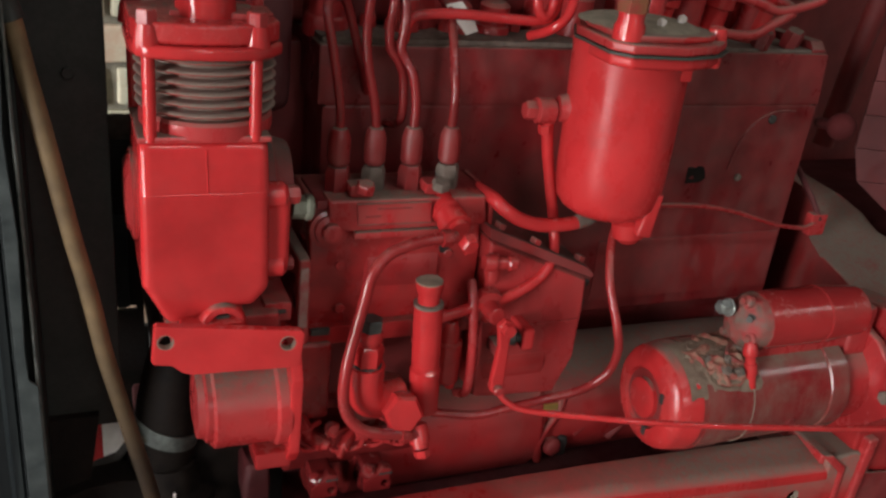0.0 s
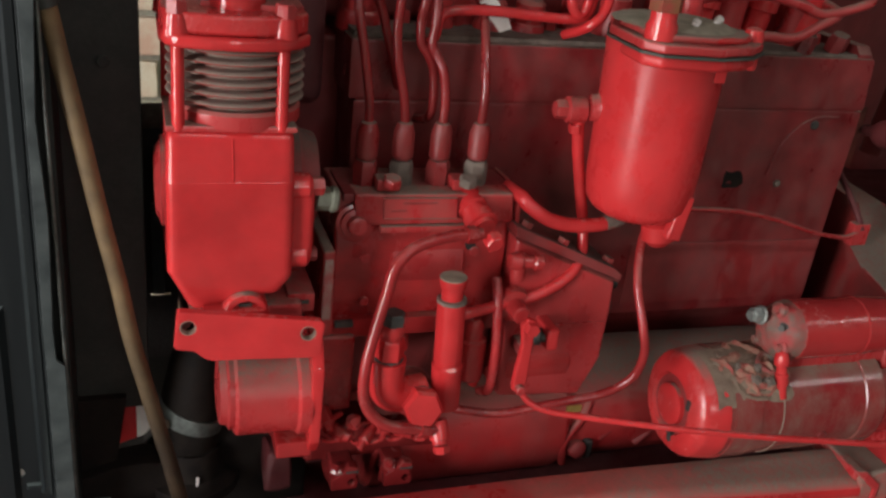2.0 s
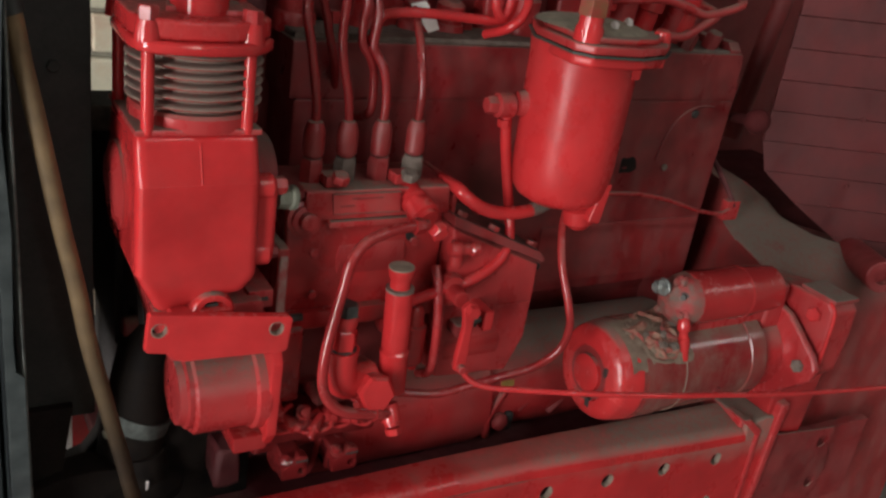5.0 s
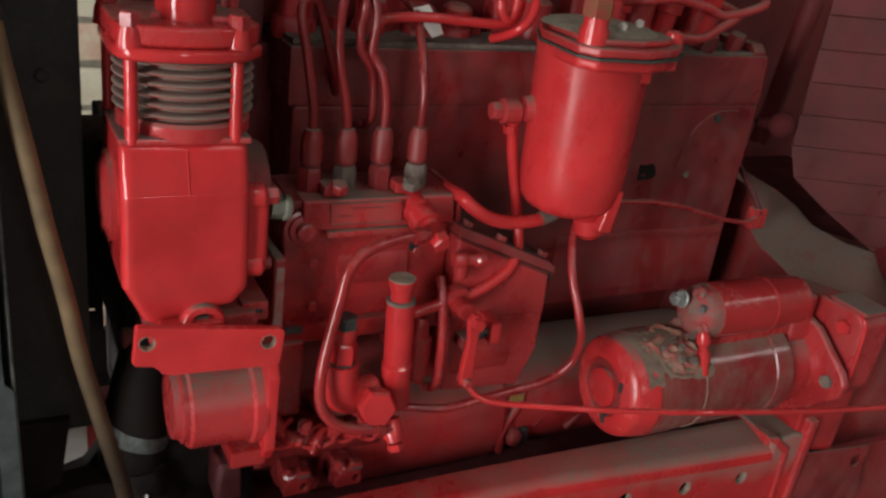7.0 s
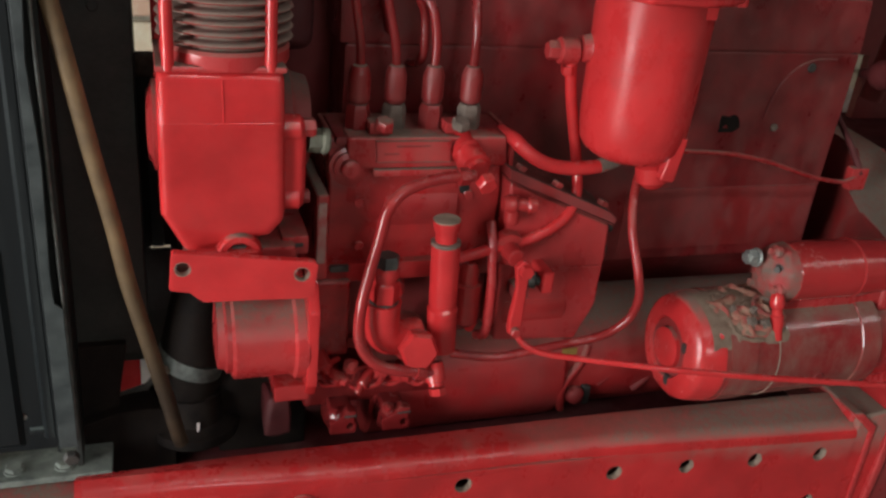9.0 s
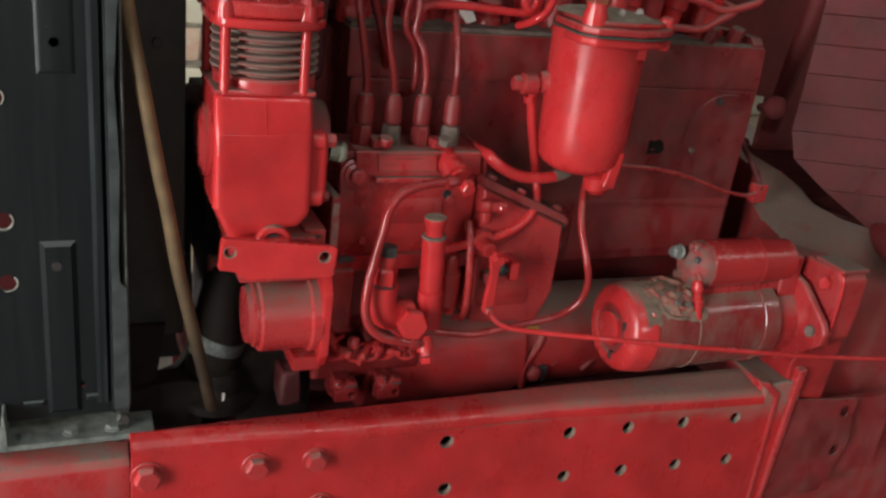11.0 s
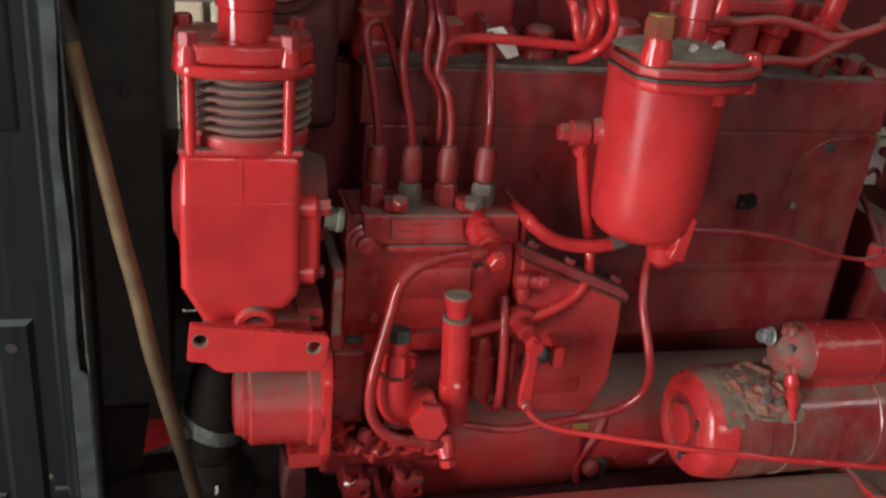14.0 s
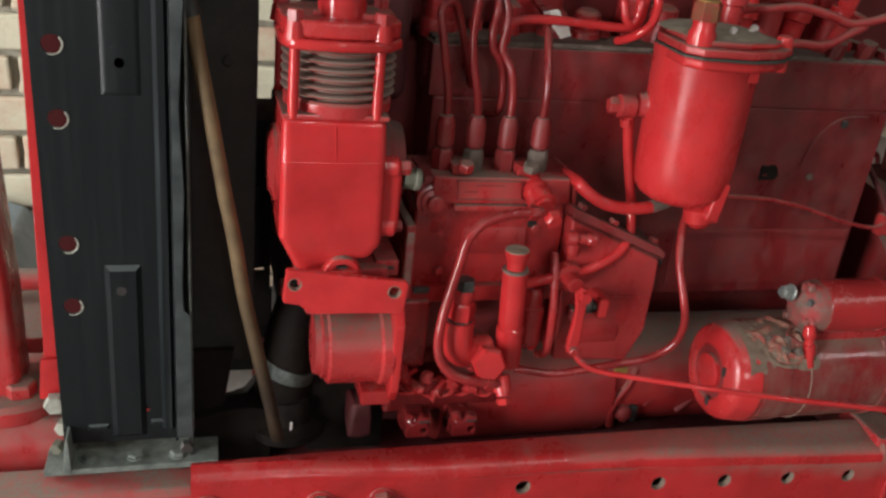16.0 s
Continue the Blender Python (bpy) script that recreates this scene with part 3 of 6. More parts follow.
case = prism([(0.046, 1.058), (0.156, 1.057), (0.1545, 1.014), (0.156, 0.92), (0.143, 0.902), (0.114, 0.899), (0.066, 0.884), (0.0445, 0.928), (0.0445, 1.014)], "y", 0.738, 0.87, 0, 4, lean_back, [(2, 8), (5, 7)])
soften(case, 0.0115, 6, 28)
soften(case, 0.0018, 2, 19)
part("crankcase", case, red_case, comp, "", 19)
part("crankcase_rim", box(0.045, 0.157, 0.7525, 0.872, 1.0545, 1.0605, 0.0025), red_grimy, comp)
part("seam", tube([(0.101, 0.7537, 1.048), (0.1008, 0.7418, 1.022), (0.1008, 0.7382, 1.014)], 0.0007, 6), red_gloss, comp)
part("crank_cover", lathe((0.046, 0.825, 0.985), (-1, 0, 0), [(0, 0.043), (0.004, 0.043), (0.006, 0.036), (0.009, 0.032), (0.010, 0.02)], 32), red_worn, comp)
part("bearing_flange", lathe((0.154, 0.82, 0.99), (1, 0, 0), [(0, 0.05), (0.004, 0.053), (0.012, 0.053), (0.016, 0.048), (0.03, 0.044)], 36), red_sump, comp)
for z in (1.004, 0.936):
    boss = part("boss", rod((0.150, 0.757, z), (1, 0, 0), 0.023, 0.0125, 0.004, 20), red_gloss, comp)
    part("bolt", hexagon((0.173, 0.757, z), (1, 0, 0), 0.007, 0.007), red_shade, boss)
part("ear", box(0.150, 0.1755, 0.748, 0.80, 0.930, 1.008, 0.008, 4), red_gloss, comp)
fitting = part("elbow_fitting", hexagon((0.178, 0.762, 0.990), (1, 0.05, -0.1), 0.0115, 0.014, 0.5), zinc_dusty, comp, "greenish plated union nut")
part("collar", rod((0.190, 0.7626, 0.989), (1, 0.05, -0.1), 0.008, 0.0125, 0.002), zinc_dusty, fitting)
part("oil_plug", hexagon((0.170, 0.757, 1.004), (1, 0, 0), 0.009, 0.014, 0.2), red_worn, comp)
cylinder = lathe((0.108, 0.806, 1.055), (0, 0, 1), [(0, 0.05), (0.006, 0.052), (0.008, 0.056), (0.014, 0.056), (0.016, 0.048), (0.075, 0.048)], 40)
part("cylinder", cylinder, fin_dust, comp)
part("cylinder_base", lathe((0.108, 0.806, 1.056), (0, 0, 1), [(0, 0.0565), (0.003, 0.058), (0.0135, 0.058), (0.0165, 0.0555)], 44), red_worn, comp)
for k in range(6):
    z = 1.0765 + k * 0.0090
    prof = [(-0.0006, 0.045), (0.0004, 0.057), (0.0011, 0.0598), (0.0022, 0.0607), (0.0034, 0.0598), (0.0042, 0.057), (0.0052, 0.045)]
    part("fin", lathe((0.108, 0.806, z), (0, 0, 1), prof, 44), fin_dust, comp)
lip = [(0.046, 0.753), (0.056, 0.744), (0.078, 0.7385), (0.10, 0.737), (0.122, 0.7385), (0.144, 0.744), (0.156, 0.753), (0.168, 0.77), (0.171, 0.84), (0.16, 0.868), (0.055, 0.868), (0.041, 0.84), (0.041, 0.77)]
part("cylinder_head", prism(lip, "z", 1.1275, 1.1385, 0.0045, 4), red_gloss, comp)
part("valve_cover", prism([(x * 0.97 + 0.003, y * 0.93 + 0.058) for x, y in lip], "z", 1.1385, 1.156, 0.004, 3), red_flaky, comp, "valve cover with thick flaking paint")
for x, y in ((0.056, 0.757), (0.143, 0.757), (0.158, 0.85), (0.05, 0.85)):
    stud = part("stud", rod((x, y, 1.055), (0, 0, 1), 0.078, 0.0055, 0.001, 16), red_gloss, comp)
    part("boss", lathe((x, y, 1.137), (0, 0, 1), [(0, 0.0118), (0.013, 0.0102), (0.017, 0.009)], 20), red_gloss, stud)
    part("nut", hexagon((x, y, 1.153), (0, 0, 1), 0.009, 0.0125, x * 50), red_worn, stud)
outlet = part("outlet_elbow", lathe((0.106, 0.79, 1.152), (0, 0, 1), [(0, 0.030), (0.004, 0.0255), (0.03, 0.0245), (0.032, 0.0265), (0.05, 0.0265), (0.052, 0.023), (0.10, 0.023)], 32), red_gloss, comp)
part("inlet_flange", prism([(0.075, 0.78), (0.14, 0.77), (0.15, 0.82), (0.09, 0.84)], "z", 1.153, 1.161, 0.003), red_worn, comp)
# base with its centre bolt
part("foot", prism([(0.062, 0.888), (0.168, 0.888), (0.172, 0.83), (0.078, 0.83)], "y", 0.748, 0.86, 0.005), red_worn, comp)
ring = part("bolt_ring", lathe((0.113, 0.762, 0.885), (0, -1, 0.1), [(0, 0.022), (0.028, 0.0215), (0.032, 0.019), (0.032, 0.0135), (0.024, 0.0125), (0.024, 0.0)], 28), red_cap, comp)
part("bolt", hexagon((0.113, 0.739, 0.8873), (0, -1, 0.1), 0.0105, 0.005), dark_iron, ring, "bare dark bolt head")
part("base_lug", box(0.155, 0.182, 0.76, 0.84, 0.872, 0.892, 0.003), red_worn, comp)
part("lug_slot", box(0.161, 0.176, 0.7585, 0.765, 0.881, 0.885, 0.0005), dark_iron, comp)

# ---- bracket bar ----
bar = thing("bracket_bar", (0.115, 0.718, 0.86), "flat glossy red bracket bar with two open holes", "bracket")


def bar_place(c):
    return Vector((c.x, c.y - (c.x - 0.061) * 0.13, c.z))


bar_holes = [(0.061, 0.884, 0.0072), (0.1665, 0.8795, 0.0072)]
part("strip", plate([(0.0515, 0.8985), (0.0535, 0.9005), (0.178, 0.8925), (0.181, 0.889), (0.178, 0.857), (0.174, 0.854), (0.118, 0.852), (0.082, 0.850), (0.074, 0.853), (0.066, 0.860), (0.0505, 0.8615), (0.0485, 0.8645)], bar_holes, 0.718, 0.727, 0.0016, bar_place), red_gloss, bar)
# sleeves whose pale colour holds both dust and light on the wall
for x, z, r in bar_holes:
    part("hole_edge", lathe((x, 0.7186 - (x - 0.061) * 0.13, z), (0, 1, 0), [(0, r + 0.0003), (0.008, r + 0.0003), (0.008, r - 0.0005), (0, r - 0.0005), (0, r + 0.0003)], 20), lit_hole_dust, bar, "dusty inner edge of the hole, coloured pale as if lit", 38, False)
part("arm", prism([(0.07, 0.866), (0.118, 0.862), (0.13, 0.895), (0.075, 0.893)], "y", 0.725, 0.755, 0.003), red_gloss, bar)

# ---- drive housing under the compressor ----
drum = thing("drive_housing", (0.14, 0.79, 0.70), "round red drive housing with a worn dusty top", "housing")
part("drum", lathe((0.108, 0.80, 0.762), (1, 0, 0), [(0, 0.044), (0.003, 0.047), (0.062, 0.0475), (0.065, 0.0515), (0.076, 0.0515)], 48), red_drum, drum)
part("end_cap", lathe((0.110, 0.80, 0.764), (-1, 0, 0), [(0, 0.042), (0.007, 0.042), (0.009, 0.038), (0.016, 0.036), (0.018, 0.02)], 40), red_worn, drum)
part("drum_flange", prism([(0.765, 0.70), (0.752, 0.72), (0.748, 0.81), (0.765, 0.838), (0.89, 0.845), (0.89, 0.695)], "x", 0.182, 0.194, 0.003), red_gloss, drum)
part("flange_foot", box(0.15, 0.188, 0.762, 0.86, 0.696, 0.716, 0.004), red_dark, drum)
part("shaft", rod((0.06, 0.88, 0.80), (1, 0, 0), 0.055, 0.012, 0.002), red_block, drum)

# ---- fuel injection pump ----
pump = thing("injection_pump", (0.31, 0.83, 0.83), "dusty red fuel injection pump with four delivery valves", "pump")
part("body", roughen(prism([(0.811, 0.94), (0.807, 0.915), (0.808, 0.86), (0.818, 0.832), (0.892, 0.832), (0.892, 0.974), (0.814, 0.974)], "x", 0.2085, 0.396, 0.004, 3), 0.0012, 45, 2), red_pump, pump)
side = prism([(0.224, 0.9775), (0.394, 0.9765), (0.398, 0.944), (0.227, 0.944)], "y", 0.8015, 0.83, 0.003, 3)
part("side_cover", side, red_cover, pump, "raised side cover filmed with dust")
plate_ob = part("name_plate", prism([(0.252, 0.9745), (0.331, 0.974), (0.333, 0.9505), (0.254, 0.9515)], "y", 0.7985, 0.804, 0.0012), red_cover, pump, "raised rating plate painted over red")
part("plate_rim", tube([(0.2525, 0.7983, 0.974), (0.331, 0.7983, 0.9735), (0.3325, 0.7983, 0.951), (0.2545, 0.7983, 0.952), (0.2525, 0.7983, 0.974)], 0.0009, 6, 1), red_nut, plate_ob)
for x0, x1, z in ((0.274, 0.310, 0.9685), (0.262, 0.278, 0.9605)):
    part("mark", box(x0, x1, 0.7979, 0.7986, z - 0.0012, z + 0.0012, 0.0002), red_nut, plate_ob)
part("cover_ledge", box(0.252, 0.352, 0.797, 0.806, 0.9365, 0.944, 0.003), red_grimy, pump)
part("top_deck", box(0.214, 0.40, 0.806, 0.88, 0.968, 0.9765, 0.002), red_shade, pump)
part("end_flange", box(0.3985, 0.404, 0.80, 0.88, 0.93, 0.9785, 0.002), red_worn, pump)
flange_ob = part("front_flange", roughen(box(0.193, 0.2055, 0.784, 0.892, 0.828, 0.924, 0.004, 3), 0.001, 45, 2), red_grimy, pump)
part("worn_edge", roughen(box(0.1945, 0.2035, 0.7826, 0.786, 0.848, 0.916, 0.0012), 0.0012, 120, 2), chipped, flange_ob, "edge with paint chipped to pale primer")
part("bulge", lathe((0.262, 0.843, 0.895), (1, 0, 0), [(0, 0.03), (0.008, 0.04), (0.085, 0.04), (0.095, 0.03)], 32), red_worn, pump)
part("rack_plug", lathe((0.228, 0.812, 0.944), (0, -1, 0.1), [(0, 0.02), (0.005, 0.02), (0.006, 0.016), (0.010, 0.0155), (0.011, 0.010), (0.019, 0.0095), (0.021, 0.006)], 28), red_worn, pump)
for k, (x, z) in enumerate(((0.241, 0.905), (0.31, 0.905), (0.36, 0.91), (0.243, 0.855))):
    part("screw", rod((x, 0.809, z), (0, -1, 0), 0.004, 0.0055, 0.001), red_worn, pump)
part("base", box(0.196, 0.40, 0.806, 0.89, 0.812, 0.834, 0.005), red_dark, pump)
part("base_slot", box(0.212, 0.232, 0.7985, 0.805, 0.829, 0.836, 0.001), dark_iron, pump)
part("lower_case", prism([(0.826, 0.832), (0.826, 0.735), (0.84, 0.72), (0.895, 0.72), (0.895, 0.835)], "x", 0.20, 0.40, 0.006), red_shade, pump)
part("lower_cheek", roughen(box(0.198, 0.236, 0.80, 0.86, 0.724, 0.818, 0.006, 3), 0.001, 45, 2), red_pump, pump)
for x, r in ((0.285, 0.011), (0.352, 0.012), (0.372, 0.009)):
    boss = part("tappet_boss", lathe((x, 0.828, 0.80), (0, -1, 0.05), [(0, r * 1.5), (0.010, r * 1.4), (0.012, r), (0.026, r), (0.028, r * 0.7)], 20), red_pump, pump)
    part("nut", hexagon((x, 0.802, 0.8015), (0, -1, 0.05), r * 0.75, 0.007, x * 70), red_gloss, boss)
part("rocker_arm", tube([(0.345, 0.80, 0.80), (0.36, 0.792, 0.792), (0.374, 0.79, 0.77), (0.376, 0.80, 0.748)], 0.0065, 12), red_gloss, pump)
for i, x in enumerate((0.2415, 0.279, 0.319, 0.361)):
    holder = part("delivery_valve", hexagon((x, 0.836, 0.976), (0, 0, 1), 0.0128, 0.026, 0.3 + i), dust_grey if i in (1, 3) else red_nut, pump)
    part("collar", rod((x, 0.836, 1.003), (0, 0, 1), 0.004, 0.0095, 0.001), red_sump, holder)
    part("union_nut", lathe((x, 0.836, 1.0055), (0, 0, 1), [(0, 0.0100), (0.001, 0.0112), (0.003, 0.0115), (0.026, 0.0113), (0.031, 0.0098), (0.0355, 0.008), (0.037, 0.005)], 10, 0.4 * i + 0.2), red_nut, holder)
for x in (0.260, 0.340):
    clamp = part("valve_clamp", box(x - 0.0125, x + 0.0125, 0.808, 0.83, 0.9775, 0.990, 0.003), red_worn, pump)
    part("bolt", hexagon((x + 0.002, 0.806, 0.986), (0, -0.35, 1), 0.0095, 0.009, 0.6), red_worn if x < 0.3 else dust_grey, clamp)
# banjo union on the pump's face, where the small loop pipe starts
banjo = part("banjo_union", lathe((0.348, 0.812, 0.964), (0.18, -1, -0.35), [(-0.012, 0.016), (0, 0.016), (0.012, 0.016), (0.014, 0.013), (0.022, 0.0125), (0.023, 0.0165), (0.036, 0.0165), (0.037, 0.012), (0.042, 0.0115)], 24), red_gloss, pump)
part("bolt", hexagon((0.3574, 0.7585, 0.9455), (0.18, -1, -0.35), 0.0108, 0.010), red_gloss, banjo)
part("hole_plug", rod((0.3545, 0.8085, 0.917), (0, -1, 0), 0.002, 0.006, 0.0006), gap_black, pump, "screw hole shown as a black disc")
nip = part("drain_nipple", lathe((0.388, 0.775, 0.912), (1, -0.1, -0.05), [(0, 0.008), (0.006, 0.0095), (0.012, 0.0095), (0.014, 0.0068), (0.026, 0.0068), (0.028, 0.0085), (0.036, 0.008), (0.038, 0.005)], 20), red_dark, pump)
part("stack_nut", lathe((0.400, 0.776, 0.888), (0, 0.1, 1), [(0, 0.0065), (0.004, 0.0085), (0.028, 0.0085), (0.031, 0.0065)], 16), red_dark, nip)

# ---- governor housing ----
gov = thing("governor_housing", (0.46, 0.83, 0.73), "red governor housing with a sloping gasketed lid", "housing")
shape = [(0.398, 0.931), (0.527, 0.875), (0.526, 0.775), (0.506, 0.728), (0.402, 0.735)]
part("body", roughen(prism(shape, "y", 0.787, 0.892, 0.005, 3), 0.0014, 40, 2), red_worn, gov)
part("gasket", prism([(0.396, 0.9335), (0.5295, 0.8765), (0.5287, 0.8752), (0.396, 0.9322)], "y", 0.7862, 0.89, 0.0003), red_sump, gov)
part("lid", prism([(0.394, 0.948), (0.52, 0.894), (0.531, 0.885), (0.530, 0.878), (0.396, 0.9345)], "y", 0.783, 0.891, 0.002), red_sump, gov, "sloping lid thick with grey dust")
for x, y in ((0.412, 0.80), (0.455, 0.795), (0.517, 0.80), (0.47, 0.86)):
    z = 0.948 - (x - 0.394) * 0.43
    part("bolt", hexagon((x, y, z - 0.002), (0.39, 0, 0.92), 0.007, 0.008), red_grimy, gov)
part("waist_rib", box(0.455, 0.522, 0.785, 0.79, 0.8225, 0.826, 0.001), red_worn, gov)
part("side_screw", rod((0.527, 0.80, 0.868), (1, -0.3, 0), 0.008, 0.006, 0.001), dark_iron, gov)
part("side_screw", rod((0.525, 0.80, 0.84), (1, -0.3, 0), 0.008, 0.006, 0.001), dark_iron, gov)
part("link_pillar", tube([(0.383, 0.79, 0.885), (0.382, 0.775, 0.86), (0.384, 0.768, 0.81), (0.384, 0.77, 0.76), (0.384, 0.795, 0.74)], 0.0055, 12), red_worn, gov)
part("control_boss", lathe((0.402, 0.787, 0.857), (0, -1, 0), [(0, 0.02), (0.012, 0.018), (0.014, 0.011), (0.032, 0.0095), (0.034, 0.006)], 24), red_dark, gov)
lever = part("control_lever", prism([(0.396, 0.855), (0.404, 0.862), (0.414, 0.858), (0.412, 0.84), (0.412, 0.785), (0.405, 0.771), (0.397, 0.774), (0.396, 0.79), (0.400, 0.83)], "y", 0.737, 0.745, 0.0025, 3), red_gloss, gov)
part("lever_pivot", hexagon((0.4065, 0.739, 0.851), (0, -1, 0), 0.0085, 0.009), red_gloss, lever)
part("lever_pin", rod((0.4035, 0.75, 0.778), (0, -1, 0), 0.02, 0.0055, 0.001, 14), red_worn, lever)
part("stop_screw", lathe((0.418, 0.772, 0.823), (1, -0.5, 0.05), [(0, 0.006), (0.010, 0.006), (0.011, 0.0095), (0.017, 0.0095), (0.018, 0.0055), (0.03, 0.005)], 14), dark_iron, gov, "dark stop screw")
part("stop_lug", box(0.436, 0.45, 0.752, 0.79, 0.812, 0.838, 0.004, 3), red_gloss, gov)
part("stop_lug", box(0.41, 0.428, 0.765, 0.79, 0.80, 0.815, 0.003), red_block, gov)
part("lower_bulge", lathe((0.405, 0.823, 0.772), (1, 0, 0), [(0, 0.034), (0.006, 0.0385), (0.08, 0.0385), (0.09, 0.03)], 32), red_dark, gov)
part("sleeve", lathe((0.362, 0.785, 0.765), (0, 0, 1), [(0, 0.012), (0.004, 0.016), (0.05, 0.016), (0.052, 0.012), (0.07, 0.011), (0.075, 0.007)], 18), red_dark, gov)

# ---- priming pump ----
prime = thing("priming_pump", (0.30, 0.75, 0.74), "red hand priming pump with a dusty push knob", "pump")
part("body", lathe((0.2985, 0.795, 0.752), (-0.06, -1, 0.26), [(0, 0.024), (0.03, 0.024), (0.034, 0.0205), (0.052, 0.0195), (0.062, 0.0205)], 32), red_worn, prime)
valve = part("valve_cap", hexagon((0.2945, 0.738, 0.767), (-0.06, -1, 0.26), 0.0218, 0.018, 0.1), red_gloss, prime, "large red hexagon valve cap")
part("barrel", lathe((0.328, 0.757, 0.752), (-0.045, 0, 1), [(0, 0.0165), (0.05, 0.0165), (0.053, 0.0138), (0.055, 0.0138), (0.056, 0.0152), (0.124, 0.0152), (0.127, 0.014)], 32), red_gloss, prime)
part("barrel_ring", lathe((0.3224, 0.757, 0.8775), (-0.045, 0, 1), [(0, 0.0156), (0.003, 0.0156), (0.004, 0.011)], 32), dust_grey, prime)
plunger = part("plunger", lathe((0.3221, 0.757, 0.8815), (-0.045, 0, 1), [(0, 0.0115), (0.010, 0.0115), (0.013, 0.0135), (0.019, 0.0145), (0.0225, 0.0145), (0.0232, 0.0138)], 28), red_gloss, prime)
part("knob_dust", rod((0.3210, 0.757, 0.9043), (-0.045, 0, 1), 0.0014, 0.0141, 0.0004, 28), lid_dust, plunger, "grey dust on the knob")
part("elbow", tube([(0.302, 0.758, 0.771), (0.28, 0.755, 0.771), (0.2635, 0.752, 0.777), (0.2588, 0.752, 0.794), (0.259, 0.752, 0.818)], 0.0192, 24, 8), red_gloss, prime)
part("elbow_ring", rod((0.2592, 0.752, 0.8175), (0.02, 0, 1), 0.0025, 0.0155, 0.0004), dark_iron, prime)
part("neck_nut", hexagon((0.2593, 0.752, 0.8195), (0.02, 0, 1), 0.0155, 0.022, 0.1), red_gloss, prime)
part("neck", lathe((0.2597, 0.752, 0.8405), (0.02, 0, 1), [(0, 0.0115), (0.004, 0.0115), (0.008, 0.0135), (0.015, 0.0135), (0.019, 0.0105)], 24), red_gloss, prime)
part("inlet_cap", hexagon((0.2602, 0.752, 0.8585), (0.02, 0, 1), 0.013, 0.0125, 0.4), dark_iron, prime, "bare dark hexagon cap")
part("outlet_banjo", lathe((0.312, 0.730, 0.752), (0.1, -0.45, -0.9), [(0, 0.010), (0.007, 0.011), (0.02, 0.011), (0.021, 0.0085), (0.025, 0.0085)], 20), red_gloss, prime)
part("bolt", hexagon((0.3148, 0.7175, 0.7275), (0.1, -0.45, -0.9), 0.009, 0.008), red_gloss, prime)

# ---- fuel pipes ----


def pipe(label, points, r, material=None, nuts=(), cat="pipe"):
    ob = thing("fuel_pipe", points[0], label, cat, "fuel pipes of the engine")
    part("tube", tube(points, r), material or red_gloss, ob)
    for p, axis, nr, h in nuts:
        part("union_nut", hexagon(p, axis, nr, h), material or red_gloss, ob)
    return ob


pipe("thin red fuel pipe bent round the priming pump", [(0.345, 0.757, 0.952), (0.314, 0.753, 0.952), (0.287, 0.75, 0.947), (0.268, 0.747, 0.939), (0.254, 0.743, 0.922), (0.248, 0.74, 0.899), (0.238, 0.735, 0.86), (0.2305, 0.73, 0.825), (0.229, 0.726, 0.795), (0.235, 0.722, 0.776), (0.249, 0.719, 0.762), (0.271, 0.718, 0.754), (0.312, 0.722, 0.745)], 0.006, red_pipe, [((0.328, 0.755, 0.952), (1, 0.1, 0), 0.009, 0.012), ((0.29, 0.7185, 0.7495), (1, 0.08, -0.3), 0.008, 0.012)])
pipe("red fuel pipe from the filter down to the priming pump", [(0.458, 0.812, 1.062), (0.463, 0.812, 1.026), (0.474, 0.812, 0.981), (0.484, 0.808, 0.935), (0.481, 0.795, 0.907), (0.463, 0.785, 0.884), (0.425, 0.78, 0.866), (0.391, 0.778, 0.860), (0.34, 0.77, 0.853)], 0.0063, None, [((0.457, 0.812, 1.05), (0.1, 0, -1), 0.008, 0.010)])
thick = pipe("short thick red pipe curving under the filter", [(0.400, 0.835, 0.972), (0.402, 0.80, 0.974), (0.409, 0.790, 0.967), (0.428, 0.785, 0.955), (0.456, 0.785, 0.947), (0.491, 0.785, 0.947), (0.515, 0.787, 0.953), (0.535, 0.790, 0.966)], 0.0078)
part("bare_end", tube([(0.497, 0.7851, 0.9482), (0.515, 0.787, 0.9532), (0.535, 0.790, 0.966)], 0.0082), dust_grey, thick, "grey end where the paint is gone")
pipe("dull red leak-off pipe hanging below the filter", [(0.556, 0.792, 0.955), (0.541, 0.775, 0.925), (0.531, 0.75, 0.89), (0.536, 0.728, 0.845), (0.541, 0.725, 0.817), (0.537, 0.73, 0.786), (0.513, 0.738, 0.762), (0.468, 0.745, 0.75), (0.43, 0.752, 0.74), (0.392, 0.757, 0.733), (0.345, 0.77, 0.735)], 0.005, red_pipe)
tagged(part("brass_tag", box(0.464, 0.482, 0.7325, 0.735, 0.743, 0.7515, 0.001), brass), "small yellow brass tag on the leak-off pipe", "tag")
INJ = "dusty red high-pressure injection pipe"
pipe(INJ + " arching over and back", [(0.2415, 0.836, 1.04), (0.240, 0.836, 1.066), (0.232, 0.838, 1.113), (0.226, 0.842, 1.145), (0.226, 0.845, 1.16), (0.234, 0.85, 1.166), (0.244, 0.855, 1.164), (0.252, 0.86, 1.149), (0.262, 0.865, 1.119), (0.274, 0.875, 1.088), (0.283, 0.892, 1.06)], 0.0047, red_dusk)
